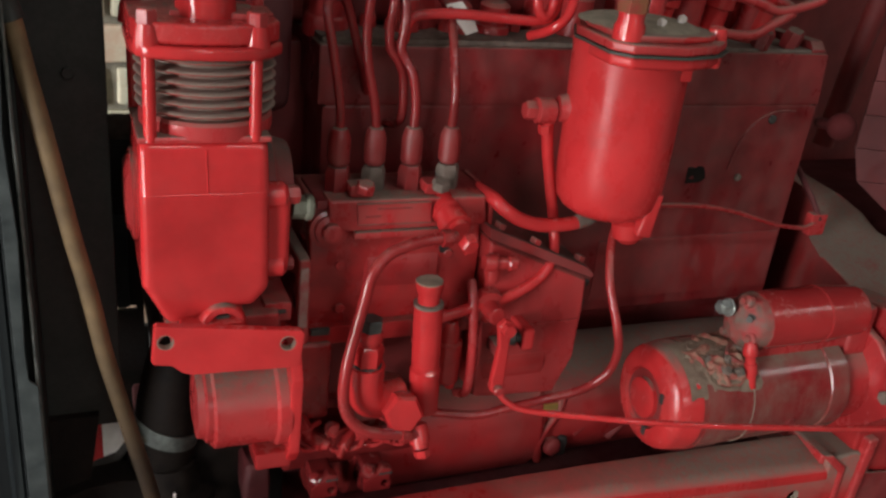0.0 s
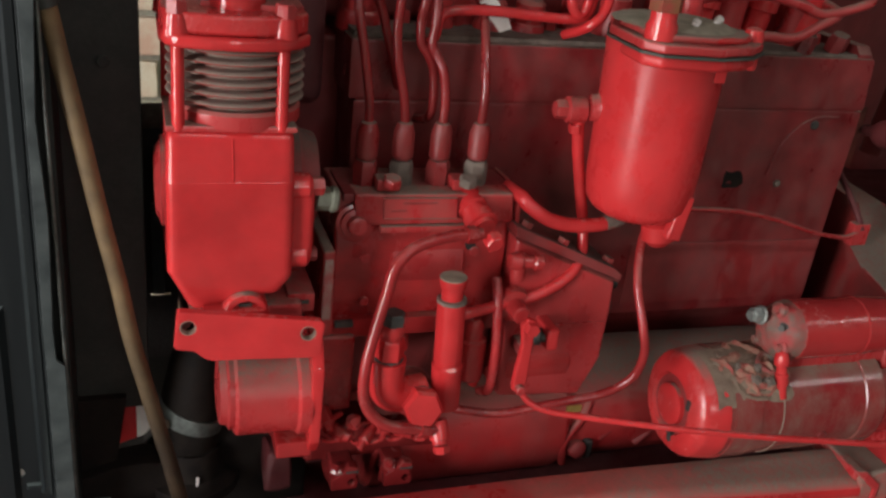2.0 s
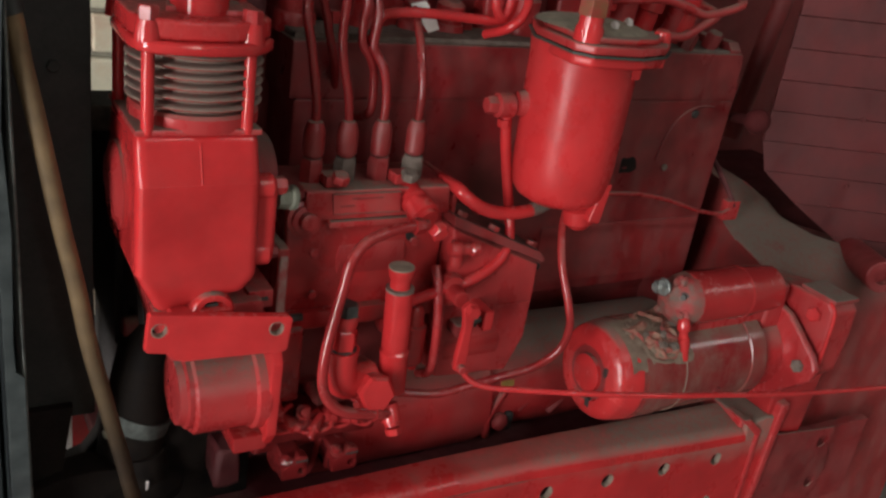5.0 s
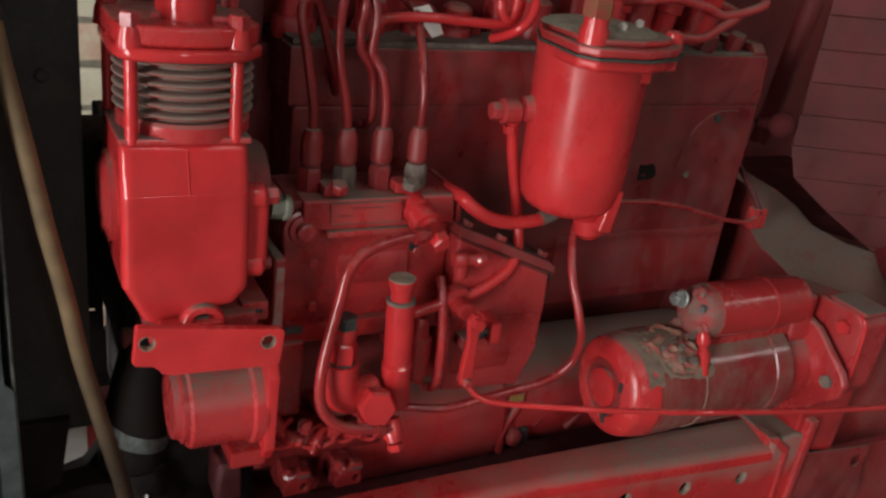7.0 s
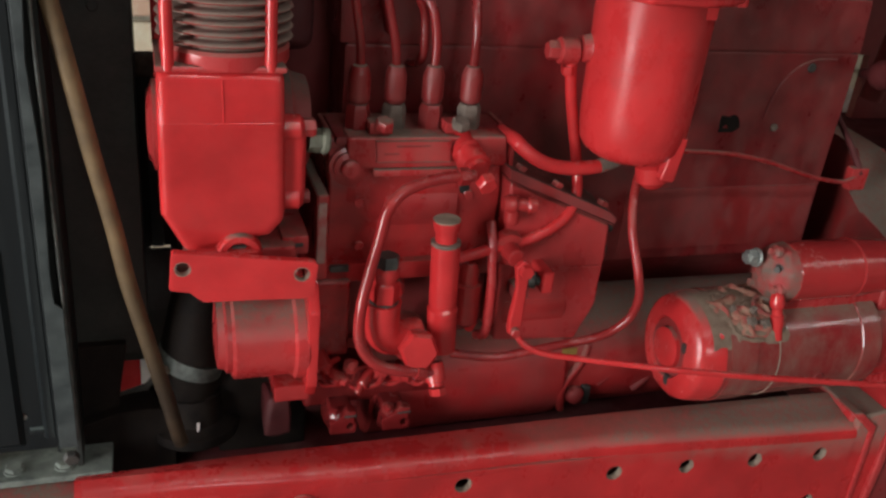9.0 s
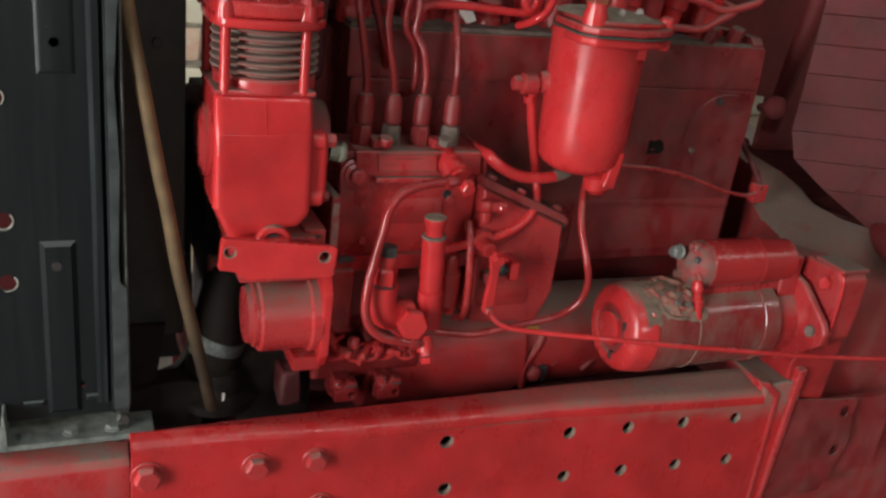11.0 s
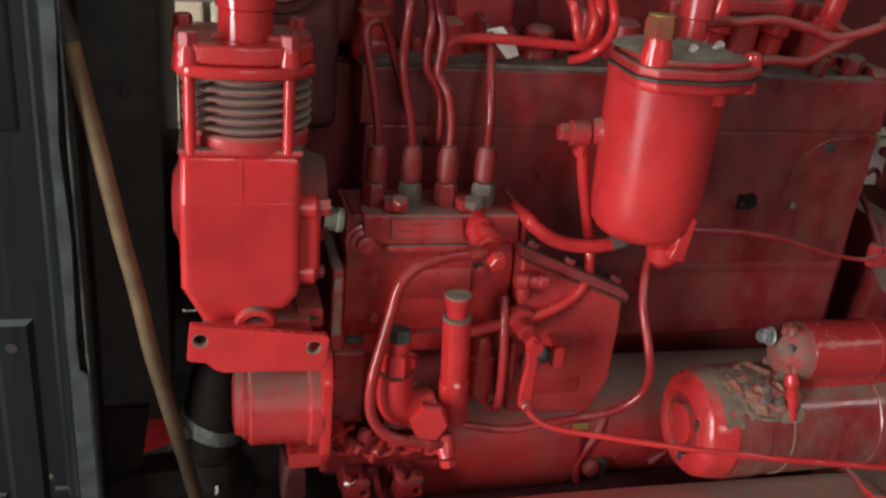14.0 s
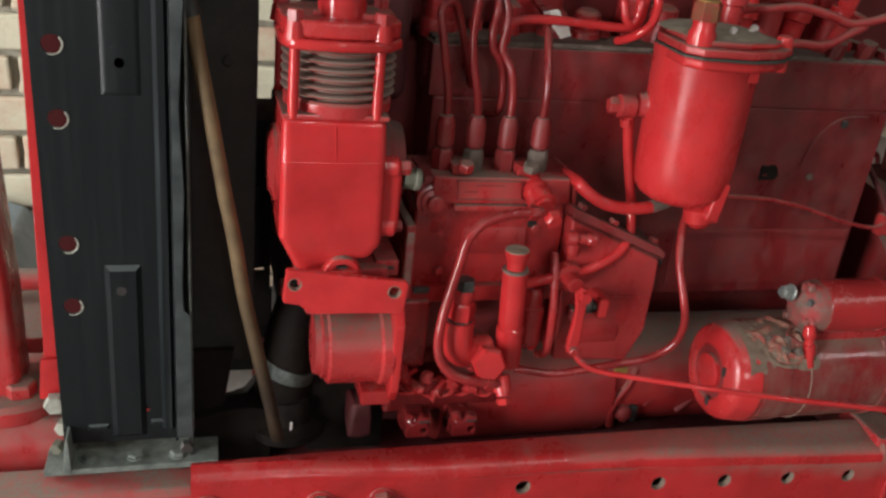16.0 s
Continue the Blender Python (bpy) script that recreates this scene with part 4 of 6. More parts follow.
pipe(INJ + " rising straight", [(0.279, 0.836, 1.04), (0.275, 0.836, 1.069), (0.267, 0.838, 1.103), (0.264, 0.84, 1.131), (0.265, 0.84, 1.158), (0.267, 0.845, 1.19), (0.262, 0.90, 1.215), (0.25, 0.99, 1.21)], 0.0047, red_dusk)
pipe(INJ + " with a kink", [(0.319, 0.836, 1.04), (0.319, 0.836, 1.067), (0.314, 0.838, 1.095), (0.307, 0.843, 1.109), (0.302, 0.845, 1.119), (0.304, 0.845, 1.142), (0.305, 0.85, 1.161), (0.30, 0.86, 1.18), (0.30, 0.90, 1.205), (0.30, 0.99, 1.20)], 0.0049, red_dusk)
pipe(INJ + " hooking behind its neighbour", [(0.306, 0.892, 1.029), (0.309, 0.86, 1.04), (0.311, 0.852, 1.055), (0.309, 0.852, 1.089), (0.301, 0.85, 1.107), (0.292, 0.85, 1.119), (0.29, 0.85, 1.141), (0.292, 0.85, 1.169), (0.288, 0.89, 1.205), (0.285, 0.99, 1.20)], 0.0049, red_dusk)
pipe(INJ + " leaning back to the head", [(0.361, 0.836, 1.04), (0.36, 0.834, 1.077), (0.361, 0.85, 1.114), (0.365, 0.87, 1.134), (0.37, 0.90, 1.152), (0.372, 0.97, 1.165)], 0.0048, red_dusk)
pipe("red pipe running level along the head and turning up", [(0.311, 0.892, 1.112), (0.311, 0.868, 1.122), (0.314, 0.865, 1.141), (0.327, 0.865, 1.149), (0.371, 0.868, 1.151), (0.436, 0.872, 1.147), (0.462, 0.872, 1.147), (0.478, 0.872, 1.152), (0.483, 0.872, 1.168), (0.483, 0.875, 1.192), (0.483, 0.91, 1.21), (0.485, 0.99, 1.20)], 0.0055, red_gloss)
pipe("red pipe in a tight U bend above the head", [(0.447, 0.99, 1.20), (0.447, 0.90, 1.206), (0.45, 0.872, 1.192), (0.455, 0.868, 1.176), (0.459, 0.866, 1.159), (0.467, 0.866, 1.152), (0.475, 0.868, 1.16), (0.476, 0.87, 1.18), (0.472, 0.91, 1.205), (0.47, 0.99, 1.20)], 0.0055, red_gloss)
pipe("red pipe bending up beside the U bend", [(0.47, 0.90, 1.125), (0.475, 0.874, 1.135), (0.483, 0.862, 1.145), (0.493, 0.862, 1.156), (0.499, 0.866, 1.172), (0.498, 0.875, 1.192), (0.495, 0.91, 1.21), (0.49, 0.99, 1.20)], 0.0055, red_gloss)
rodd = thing("throttle_rod", (0.409, 0.735, 0.774), "long thin red throttle rod passing the starter", "rod")
part("rod", tube([(0.404, 0.737, 0.777), (0.413, 0.728, 0.766), (0.432, 0.718, 0.759), (0.471, 0.70, 0.759), (0.557, 0.665, 0.76), (0.659, 0.648, 0.75), (0.735, 0.64, 0.742), (0.879, 0.632, 0.723), (1.10, 0.625, 0.70)], 0.0036, 10), red_gloss, rodd)
cable = thing("cable", (0.60, 0.79, 0.96), "thin dull red cable looping to the clutch housing", "cable")
part("sheath", tube([(0.586, 0.79, 0.962), (0.68, 0.81, 0.949), (0.759, 0.83, 0.928), (0.837, 0.85, 0.901), (0.90, 0.862, 0.887), (0.926, 0.868, 0.890), (0.935, 0.872, 0.880)], 0.0029, 10), red_worn, cable)
part("clip", box(0.918, 0.945, 0.866, 0.88, 0.872, 0.903, 0.003), red_worn, cable)

# ---- fuel filter ----
FX, FY = 0.529, 0.785
filt = thing("fuel_filter", (FX, FY, 0.95), "large glossy red fuel filter bowl with a bolted dusty lid", "filter")
bowl = [(0, 0.0), (0.0008, 0.024), (0.003, 0.038), (0.009, 0.048), (0.018, 0.0545), (0.034, 0.0572), (0.05, 0.0585), (0.172, 0.0605), (0.179, 0.0615), (0.186, 0.062)]
part("bowl", lathe((FX, FY, 0.9585), (0, 0, 1), bowl, 56), red_bowl, filt)


def lid_shape(s):
    pts = [(-0.062, 0.012), (-0.066, -0.062), (-0.052, -0.080), (0.005, -0.086), (0.050, -0.072), (0.079, -0.046), (0.078, -0.028), (0.062, 0.025), (0.04, 0.07), (-0.03, 0.07)]
    return [(FX + x * s, FY + y * s) for x, y in pts]


part("rim", prism(lid_shape(0.95), "z", 1.1335, 1.1455, 0.0045, 3), red_bowl, filt)
part("lid_gasket", prism(lid_shape(1.02), "z", 1.1455, 1.148, 0.0003), gasket, filt, "dark green gasket edge")
lid = part("lid", prism(lid_shape(0.99), "z", 1.148, 1.1575, 0.003, 3), red_worn, filt)
part("lid_step", prism(lid_shape(0.86), "z", 1.1575, 1.1645, 0.003, 3), red_grimy, lid)
dome = lathe((FX, FY - 0.002, 1.164), (0, 0, 1), [(0, 0.062), (0.003, 0.055), (0.006, 0.035), (0.0065, 0.0)], 40)
part("dome_dust", dome, lid_dust, lid, "lid top grey with dust")
part("lid_nub", lathe((FX + 0.068, FY - 0.04, 1.13), (0, 0, 1), [(0, 0.009), (0.03, 0.0105), (0.038, 0.0085), (0.04, 0.005)], 18), red_gloss, filt)
for x, y, h in ((FX - 0.045, FY - 0.055, 0.05),):
    col = part("bolt_boss", lathe((x, y, 1.15), (0, 0, 1), [(0, 0.0155), (0.02, 0.015), (0.025, 0.0125), (0.034, 0.0125)], 24), red_gloss, filt)
    part("bolt", hexagon((x, y, 1.183), (0, 0, 1), 0.0158, 0.02, 0.05), worn_brass, col, "hexagon bolt with paint worn to brass")
    part("bolt_face", rod((x, y, 1.2028), (0, 0, 1), 0.0012, 0.0132, 0.0004), brass, col, "worn brassy bolt top")
part("lid_ridge", tube([(FX - 0.02, FY - 0.068, 1.160), (FX + 0.01, FY - 0.070, 1.161), (FX + 0.045, FY - 0.058, 1.160), (FX + 0.066, FY - 0.04, 1.159)], 0.0032, 8), red_gloss, filt)
back = part("back_boss", lathe((FX + 0.055, FY + 0.06, 1.125), (0, 0, 1), [(0, 0.014), (0.06, 0.014), (0.062, 0.018), (0.085, 0.018), (0.087, 0.012)], 22), red_worn, filt)
drops = ((0.506, 0.752), (0.528, 0.744), (0.534, 0.752), (0.562, 0.762), (0.568, 0.768), (0.585, 0.79))
for i, (x, y) in enumerate(drops):
    d = 0.003 + 0.001 * (i % 3)
    z = 1.1645 + max(0.0, 0.006 - 0.1 * max(0.0, math.hypot(x - FX, y - FY) - 0.03))
    part("paint_drop", roughen(lathe((x, y, z - 0.001), (0.1, 0, 1), [(0, d), (d * 0.8, d * 0.8), (d * 1.3, 0)], 8), 0.0008, 300), white_plastic, lid, "white drop")
port = part("inlet_port", lathe((FX - 0.045, FY + 0.014, 1.072), (-1, 0.25, -0.1), [(0, 0.023), (0.006, 0.019), (0.012, 0.0145), (0.02, 0.0135)], 24), red_worn, filt)
part("banjo", lathe((0.452, 0.812, 1.0655), (-1, 0.05, 0), [(-0.014, 0.010), (-0.010, 0.0138), (0.008, 0.0138), (0.010, 0.010)], 24), red_worn, port)
part("bolt", hexagon((0.4425, 0.8125, 1.0655), (-1, 0.05, 0), 0.0105, 0.012, 0.2), red_worn, port)
part("bowl_rib", tube([(FX + 0.032, FY - 0.045, 1.13), (FX + 0.032, FY - 0.0445, 1.10), (FX + 0.031, FY - 0.043, 1.04), (FX + 0.028, FY - 0.04, 0.995)], 0.003, 8), red_gloss, filt)
part("lug", box(FX + 0.024, FX + 0.036, FY - 0.056, FY - 0.04, 1.118, 1.138, 0.0008), red_gloss, filt)
part("mount", box(FX + 0.0, FX + 0.06, FY + 0.045, 0.892, 1.07, 1.13, 0.006), red_worn, filt)
cock = part("drain_cock", lathe((FX + 0.02, FY - 0.018, 0.968), (0.12, -0.1, -1), [(0, 0.015), (0.010, 0.0145), (0.014, 0.019), (0.030, 0.018), (0.036, 0.012), (0.04, 0.006)], 18), red_gloss, filt)
part("cock_lever", prism([(FX + 0.016, 0.948), (FX + 0.034, 0.945), (FX + 0.038, 0.972), (FX + 0.041, 0.994), (FX + 0.029, 0.996), (FX + 0.022, 0.972)], "y", FY - 0.047, FY - 0.034, 0.003, 3), red_gloss, cock)

# ---- starter motor ----
SY, SZ, SR = 0.72, 0.752, 0.0635
STAND = (-0.01, -0.03, 1.30)
start = thing("starter_motor", (0.72, SY, SZ - SR), "red starter motor caked with grey dust on top", "starter")
part("yoke", lathe((0.622, SY, SZ), (1, 0, 0), [(0, SR), (0.21, SR), (0.212, SR - 0.002)], 56), red_yoke, start)
part("end_cap", lathe((0.622, SY, SZ), (-1, 0, 0), [(0, SR + 0.0006), (0.006, SR + 0.0006), (0.024, SR - 0.0025), (0.029, SR - 0.005), (0.0335, SR - 0.010), (0.0365, SR - 0.017), (0.037, 0.036), (0.0325, 0.034), (0.0325, 0.024), (0.0385, 0.0235), (0.0405, 0.020), (0.0412, 0.006)], 56), red_cap, start)
part("hub_dust", lathe((0.5893, SY, SZ), (-1, 0, 0), [(0, 0.0335), (0.0008, 0.0335), (0.0012, 0.0245), (0, 0.0245)], 40), red_sump, start, "dust packed in the end face groove")
for a in (150, 250):
    c, s = math.cos(radians(a)), math.sin(radians(a))
    part("slot", roughen(box(0.5835, 0.5895, SY + 0.0375 * c - 0.0035, SY + 0.0375 * c + 0.0035, SZ + 0.0375 * s - 0.006, SZ + 0.0375 * s + 0.006, 0.0012), 0.0008, 200), gap_black, start, "dark slot")
for a in (20, 160, 250, 310):
    c, s = math.cos(radians(a)), math.sin(radians(a))
    part("screw", rod((0.595, SY + 0.042 * c, SZ + 0.042 * s), (-1, 0, 0), 0.0085, 0.006, 0.002, 12), zinc_dusty if a == 250 else red_cap, start)
part("cover_band", lathe((0.628, SY, SZ), (1, 0, 0), [(0, SR + 0.0015), (0.034, SR + 0.0015)], 56), red_yoke, start)
part("groove_ring", lathe((0.690, SY, SZ), (1, 0, 0), [(0, SR), (0.001, SR + 0.0008), (0.002, SR)], 56), lit_hole_dust, start)
part("drive_ring", lathe((0.803, SY, SZ), (1, 0, 0), [(0, SR + 0.0008), (0.001, SR + 0.002), (0.026, SR + 0.002), (0.029, SR - 0.004)], 56), red_yoke, start)
part("drive_nose", lathe((0.830, SY, SZ), (1, 0, 0), [(0, SR - 0.003), (0.006, SR - 0.008), (0.04, SR - 0.006), (0.048, SR - 0.004)], 48), red_worn, start)
ear = [(0.70, 0.83), (0.672, 0.822), (0.622, 0.785), (0.612, 0.770), (0.616, 0.752), (0.655, 0.715), (0.69, 0.69), (0.78, 0.70), (0.78, 0.82)]
flange = part("flange", prism(ear, "x", 0.868, 0.880, 0.004, 3), red_worn, start)
part("bolt", hexagon((0.868, 0.637, 0.765), (-1, 0, 0), 0.009, 0.006), dust_grey, flange, "worn steel flange bolt")
part("yoke_screw", lathe((0.752, SY - SR * 0.955, SZ - SR * 0.28), (0, -0.955, -0.28), [(0, 0.006), (0.002, 0.006), (0.0025, 0.003), (0.0012, 0.0)], 16), red_shade, start, "slotted screw head")
# the solenoid on top
VY, VZ, VR = 0.706, 0.848, 0.0338
part("solenoid", lathe((0.703, VY, VZ), (1, 0, 0), [(0, VR - 0.002), (0.002, VR), (0.085, VR), (0.087, VR + 0.001), (0.148, VR - 0.004), (0.150, VR - 0.01)], 44), red_dark, start)
part("solenoid_cap", roughen(lathe((0.705, VY, VZ), (-1, 0, 0), [(0, VR), (0.006, VR - 0.001), (0.012, VR - 0.002), (0.018, VR - 0.005), (0.023, VR - 0.009), (0.027, 0.02), (0.029, 0.015), (0.030, 0.010), (0.031, 0.005), (0.031, 0.0)], 36), 0.0022, 110), cap_crust, start, "terminal cap rough with dust")
part("terminal", lathe((0.672, VY + 0.004, VZ + 0.018), (-1, 0, 0.1), [(0, 0.0055), (0.02, 0.0055)], 14), zinc, start, "bright plated terminal stud")
part("nut", hexagon((0.664, VY + 0.004, VZ + 0.019), (-1, 0, 0.1), 0.0092, 0.009, 0.2), zinc, start)
part("washer", rod((0.668, VY + 0.004, VZ + 0.0185), (-1, 0, 0.1), 0.003, 0.0108, 0.0005), zinc, start)
part("small_terminal", lathe((0.685, VY - 0.016, VZ + 0.012), (-0.8, -0.5, 0.3), [(0, 0.0065), (0.004, 0.0065), (0.005, 0.0038), (0.010, 0.0035)], 12), dark_iron, start)
for dy, dz in ((0.016, 0.012), (-0.004, 0.027), (-0.022, -0.008), (0.014, -0.018)):
    part("cap_screw", roughen(lathe((0.688, VY + dy, VZ + dz), (-1, dy * 8, dz * 8), [(0, 0.0085), (0.006, 0.008), (0.008, 0.005), (0.012, 0.0045)], 10), 0.0012, 200), cap_crust, start)
part("link_strap", lathe((0.683, VY - 0.026, VZ - 0.014), (0.12, -0.22, -1), [(-0.004, 0.004), (0, 0.007), (0.008, 0.0085), (0.013, 0.008), (0.015, 0.0058), (0.022, 0.0058), (0.024, 0.0075), (0.036, 0.0075), (0.038, 0.006), (0.052, 0.006)], 12), red_gloss, start)
part("saddle", box(0.70, 0.85, SY - 0.03, SY + 0.02, SZ + 0.052, SZ + 0.075, 0.008, 3), red_worn, start)
part("joint_line", lathe((0.7885, VY, VZ), (1, 0, 0), [(0, VR + 0.0005), (0.0015, VR + 0.0014), (0.003, VR + 0.0005)], 40), red_dark, start)
part("lug", box(0.838, 0.872, VY - 0.02, VY + 0.03, VZ - 0.052, VZ + 0.012, 0.006, 3), red_worn, start)
# caked dirt on the yoke


def crust(x0, x1, a0, a1, height, seed, fill=0.95):
    """A ragged crust of dust and flaking paint that lies on the yoke between two angles over the horizontal."""
    bm = bmesh.new()
    nx, na = 64, 44
    grid = []
    for i in range(nx + 1):
        row = []
        for k in range(na + 1):
            u, v = i / nx, k / na
            a = radians(a0 + (a1 - a0) * v)
            x = x0 + (x1 - x0) * u
            q = Vector((x * 34 + seed, a * 2.3, 3.3))
            edge = min(u, 1 - u, v, 1 - v) * 5 + 0.5 * noise.noise(q * 0.7)
            lump = fill - 1.9 * abs(noise.noise(q)) - 0.9 * abs(noise.noise(q * 2.1)) + 0.2 * noise.noise(q * 5.0)
            rr = SR - 0.0008 + height * max(0.0, min(1.0, edge)) * max(0.0, lump)
            row.append(bm.verts.new((x, SY - rr * math.cos(a), SZ + rr * math.sin(a))))
        grid.append(row)
    for r0, r1 in zip(grid, grid[1:]):
        for k in range(na):
            bm.faces.new((r0[k], r1[k], r1[k + 1], r0[k + 1]))
    return bm


part("dust_blanket", crust(0.606, 0.708, 26, 112, 0.0022, 14.0, 1.7), tan_dust, start, "blanket of tan dust", 60)
part("dirt_crust", crust(0.607, 0.705, 44, 96, 0.0065, 1.0), starter_crust, start, "flaking paint and caked dirt", 60)
part("dirt_crust", crust(0.632, 0.702, 33, 74, 0.009, 9.0), starter_crust, start, "caked grey dirt round the terminals", 60)
part("dirt_crust", crust(0.62, 0.80, 72, 122, 0.0075, 5.0), starter_crust, start, "caked grey dirt", 60)


def on_yoke(x, deg, lift=0.0):
    """A point on the yoke's surface at an angle over the horizontal, on the open side."""
    a = radians(deg)
    return (x, SY - (SR + lift) * math.cos(a), SZ + (SR + lift) * math.sin(a))


# the clogged terminal block: a bent rim, two studs and a few lumps
part("terminal_rim", tube([on_yoke(0.694, 70, 0.003), on_yoke(0.68, 78, 0.004), on_yoke(0.668, 68, 0.004), on_yoke(0.676, 58, 0.004), on_yoke(0.69, 55, 0.003)], 0.003, 8, 7, None, 0.6), cap_crust, start)
for x, deg, r, h in ((0.655, 50, 0.0085, 0.011), (0.671, 47, 0.007, 0.012), (0.688, 44, 0.0065, 0.010), (0.663, 62, 0.006, 0.009), (0.642, 66, 0.007, 0.006)):
    a = radians(deg)
    shape = [(0, r), (h * 0.55, r * 0.95), (h * 0.6, r * 0.6), (h, r * 0.55)]
    part("field_terminal", roughen(lathe(on_yoke(x, deg, -0.001), (0, -math.cos(a), math.sin(a)), shape, 10), 0.0014, 170), dust_grey, start, "clogged terminal stud")

# peeled curls of paint and dirt round the studs
for pts, r in (
        ([(0.634, 62), (0.632, 50), (0.638, 39), (0.652, 34), (0.668, 33)], 0.0026),
        ([(0.643, 60), (0.641, 50), (0.647, 43), (0.658, 40), (0.672, 40)], 0.0034),
        ([(0.652, 66), (0.660, 72), (0.672, 70), (0.680, 62), (0.692, 64)], 0.0030),
        ([(0.625, 84), (0.636, 76), (0.648, 80), (0.660, 77), (0.671, 82)], 0.0022),
        ([(0.615, 74), (0.626, 68), (0.633, 71), (0.645, 66)], 0.0020),
        ([(0.676, 44), (0.684, 38), (0.694, 36), (0.70, 42)], 0.0028)):
    part("curl", roughen(tube([on_yoke(x, d, 0.0004) for x, d in pts], r, 8, 6, None, 0.5), 0.001, 190), tan_dust, start, "peeled curl of dirt")

rescale(meshes_of(start), STAND, lambda c: 1.045 - 0.08 * (c.x - 0.56))

# ---- clutch housing and rear parts ----
hous = thing("clutch_housing", (0.98, 0.80, 0.45), "red clutch housing with a broad dusty shoulder", "housing")
prof = [(1.24, 0.935), (1.05, 0.932), (0.99, 0.925), (0.975, 0.918), (0.95, 0.898), (0.92, 0.878), (0.885, 0.862), (0.84, 0.851), (0.80, 0.842), (0.74, 0.815), (0.715, 0.775), (0.7085, 0.735), (0.7075, 0.60), (0.7075, 0.33), (1.24, 0.33)]


def bell():
    """The housing's shoulder: its fore edge is scalloped and its rear edge runs out under the panel."""
    bm = bmesh.new()
    rows = []
    for y, z in prof:
        a = np.interp(y, [0.66, 0.76, 0.817, 0.881, 0.922, 0.948, 0.976, 1.0], [0.935, 0.93, 0.925, 0.945, 0.985, 0.995, 0.957, 0.95])
        b = np.interp(y, [0.66, 0.74, 0.79, 0.805, 0.871, 0.929, 0.963, 0.98, 1.05], [1.34, 1.34, 1.18, 1.112, 1.075, 1.063, 1.035, 0.985, 0.98])
        rows.append([bm.verts.new((x, y, z)) for x in (a, a + (b - a) * 0.5, b)])
    for p, q in zip(rows, rows[1:] + rows[:1]):
        for k in range(2):
            bm.faces.new((p[k], p[k + 1], q[k + 1], q[k]))
    bm.faces.new([r[0] for r in rows]), bm.faces.new([r[2] for r in rows])
    bmesh.ops.recalc_face_normals(bm, faces=bm.faces)
    rim = [e for e in bm.edges if len(e.link_faces) == 2 and e.calc_face_angle(0) > radians(60)]
    bmesh.ops.bevel(bm, geom=rim, offset=0.007, segments=3, affect="EDGES", profile=0.6, clamp_overlap=True)
    return bm


part("shoulder", bell(), brown_dust, hous, "shoulder under thick brown dust")
# near-black maroon holds the shadow band below the panel
part("throat", prism([(1.24, 0.86), (0.92, 0.86), (0.83, 0.80), (0.75, 0.74), (0.72, 0.45), (1.24, 0.45)], "x", 1.06, 1.34, 0.005), dull_maroon, hous, "throat under the panel with its shade painted dark")
part("starter_pad", prism([(0.640, 0.745), (0.636, 0.80), (0.637, 0.838), (0.65, 0.848), (0.705, 0.846), (0.80, 0.83), (0.80, 0.70), (0.68, 0.70)], "x", 0.905, 0.953, 0.006, 3), red_worn, hous)
part("pad_ledge", roughen(box(0.908, 0.956, 0.642, 0.70, 0.8465, 0.8515, 0.002), 0.001, 60, 2), brown_dust, hous, "dusty top of the pad")
part("pad_rim", tube([(0.9065, 0.6375, 0.735), (0.9062, 0.636, 0.80), (0.9068, 0.6385, 0.836), (0.909, 0.65, 0.8465)], 0.0028, 8), red_gloss, hous)
part("pad_bolt", hexagon((0.905, 0.664, 0.823), (-1, -0.1, 0.1), 0.0105, 0.008), red_gloss, hous)
part("fore_rim", prism([(0.965, 0.915), (0.95, 0.86), (0.95, 0.80), (0.95, 0.62), (1.2, 0.62), (1.2, 0.92)], "x", 0.887, 0.946, 0.004), red_shade, hous)
part("drain_fitting", rod((1.02, 0.718, 0.672), (0, -1, 0), 0.006, 0.006, 0.001), brass, hous, "small yellow fitting")
part("side_bolt", hexagon((1.0, 0.714, 0.765), (0, -1, 0.3), 0.011, 0.008), red_worn, hous)
stem = thing("breather_lever", (0.93, 0.95, 0.92), "thin dark rusty lever beside the engine block", "lever")
part("arm", tube([(0.936, 0.96, 0.962), (0.933, 0.91, 0.932), (0.930, 0.875, 0.906), (0.932, 0.868, 0.893)], 0.0042, 10), maroon, stem)
part("tip", rod((0.940, 0.962, 0.935), (-0.3, -0.5, 0.6), 0.02, 0.008, 0.002), zinc, stem, "bright bare metal tip")

panel = thing("side_panel", (1.13, 0.80, 0.88), "red sheet-metal panel with level pressed creases", "panel")
PA, PB = Vector((0.997, 0.903, 0)), Vector((1.346, 0.672, 0))
PN = Vector((-(PA.y - PB.y), -(PB.x - PA.x), 0)).normalized()


def start_of(z):
    """Where the panel's left edge lies at a height: it slants away below."""
    return float(np.interp(z, [0.77, 0.825, 0.855, 0.88, 0.912, 0.94, 0.986, 1.4], [0.56, 0.402, 0.311, 0.214, 0.107, 0.03, 0.0, 0.0]))


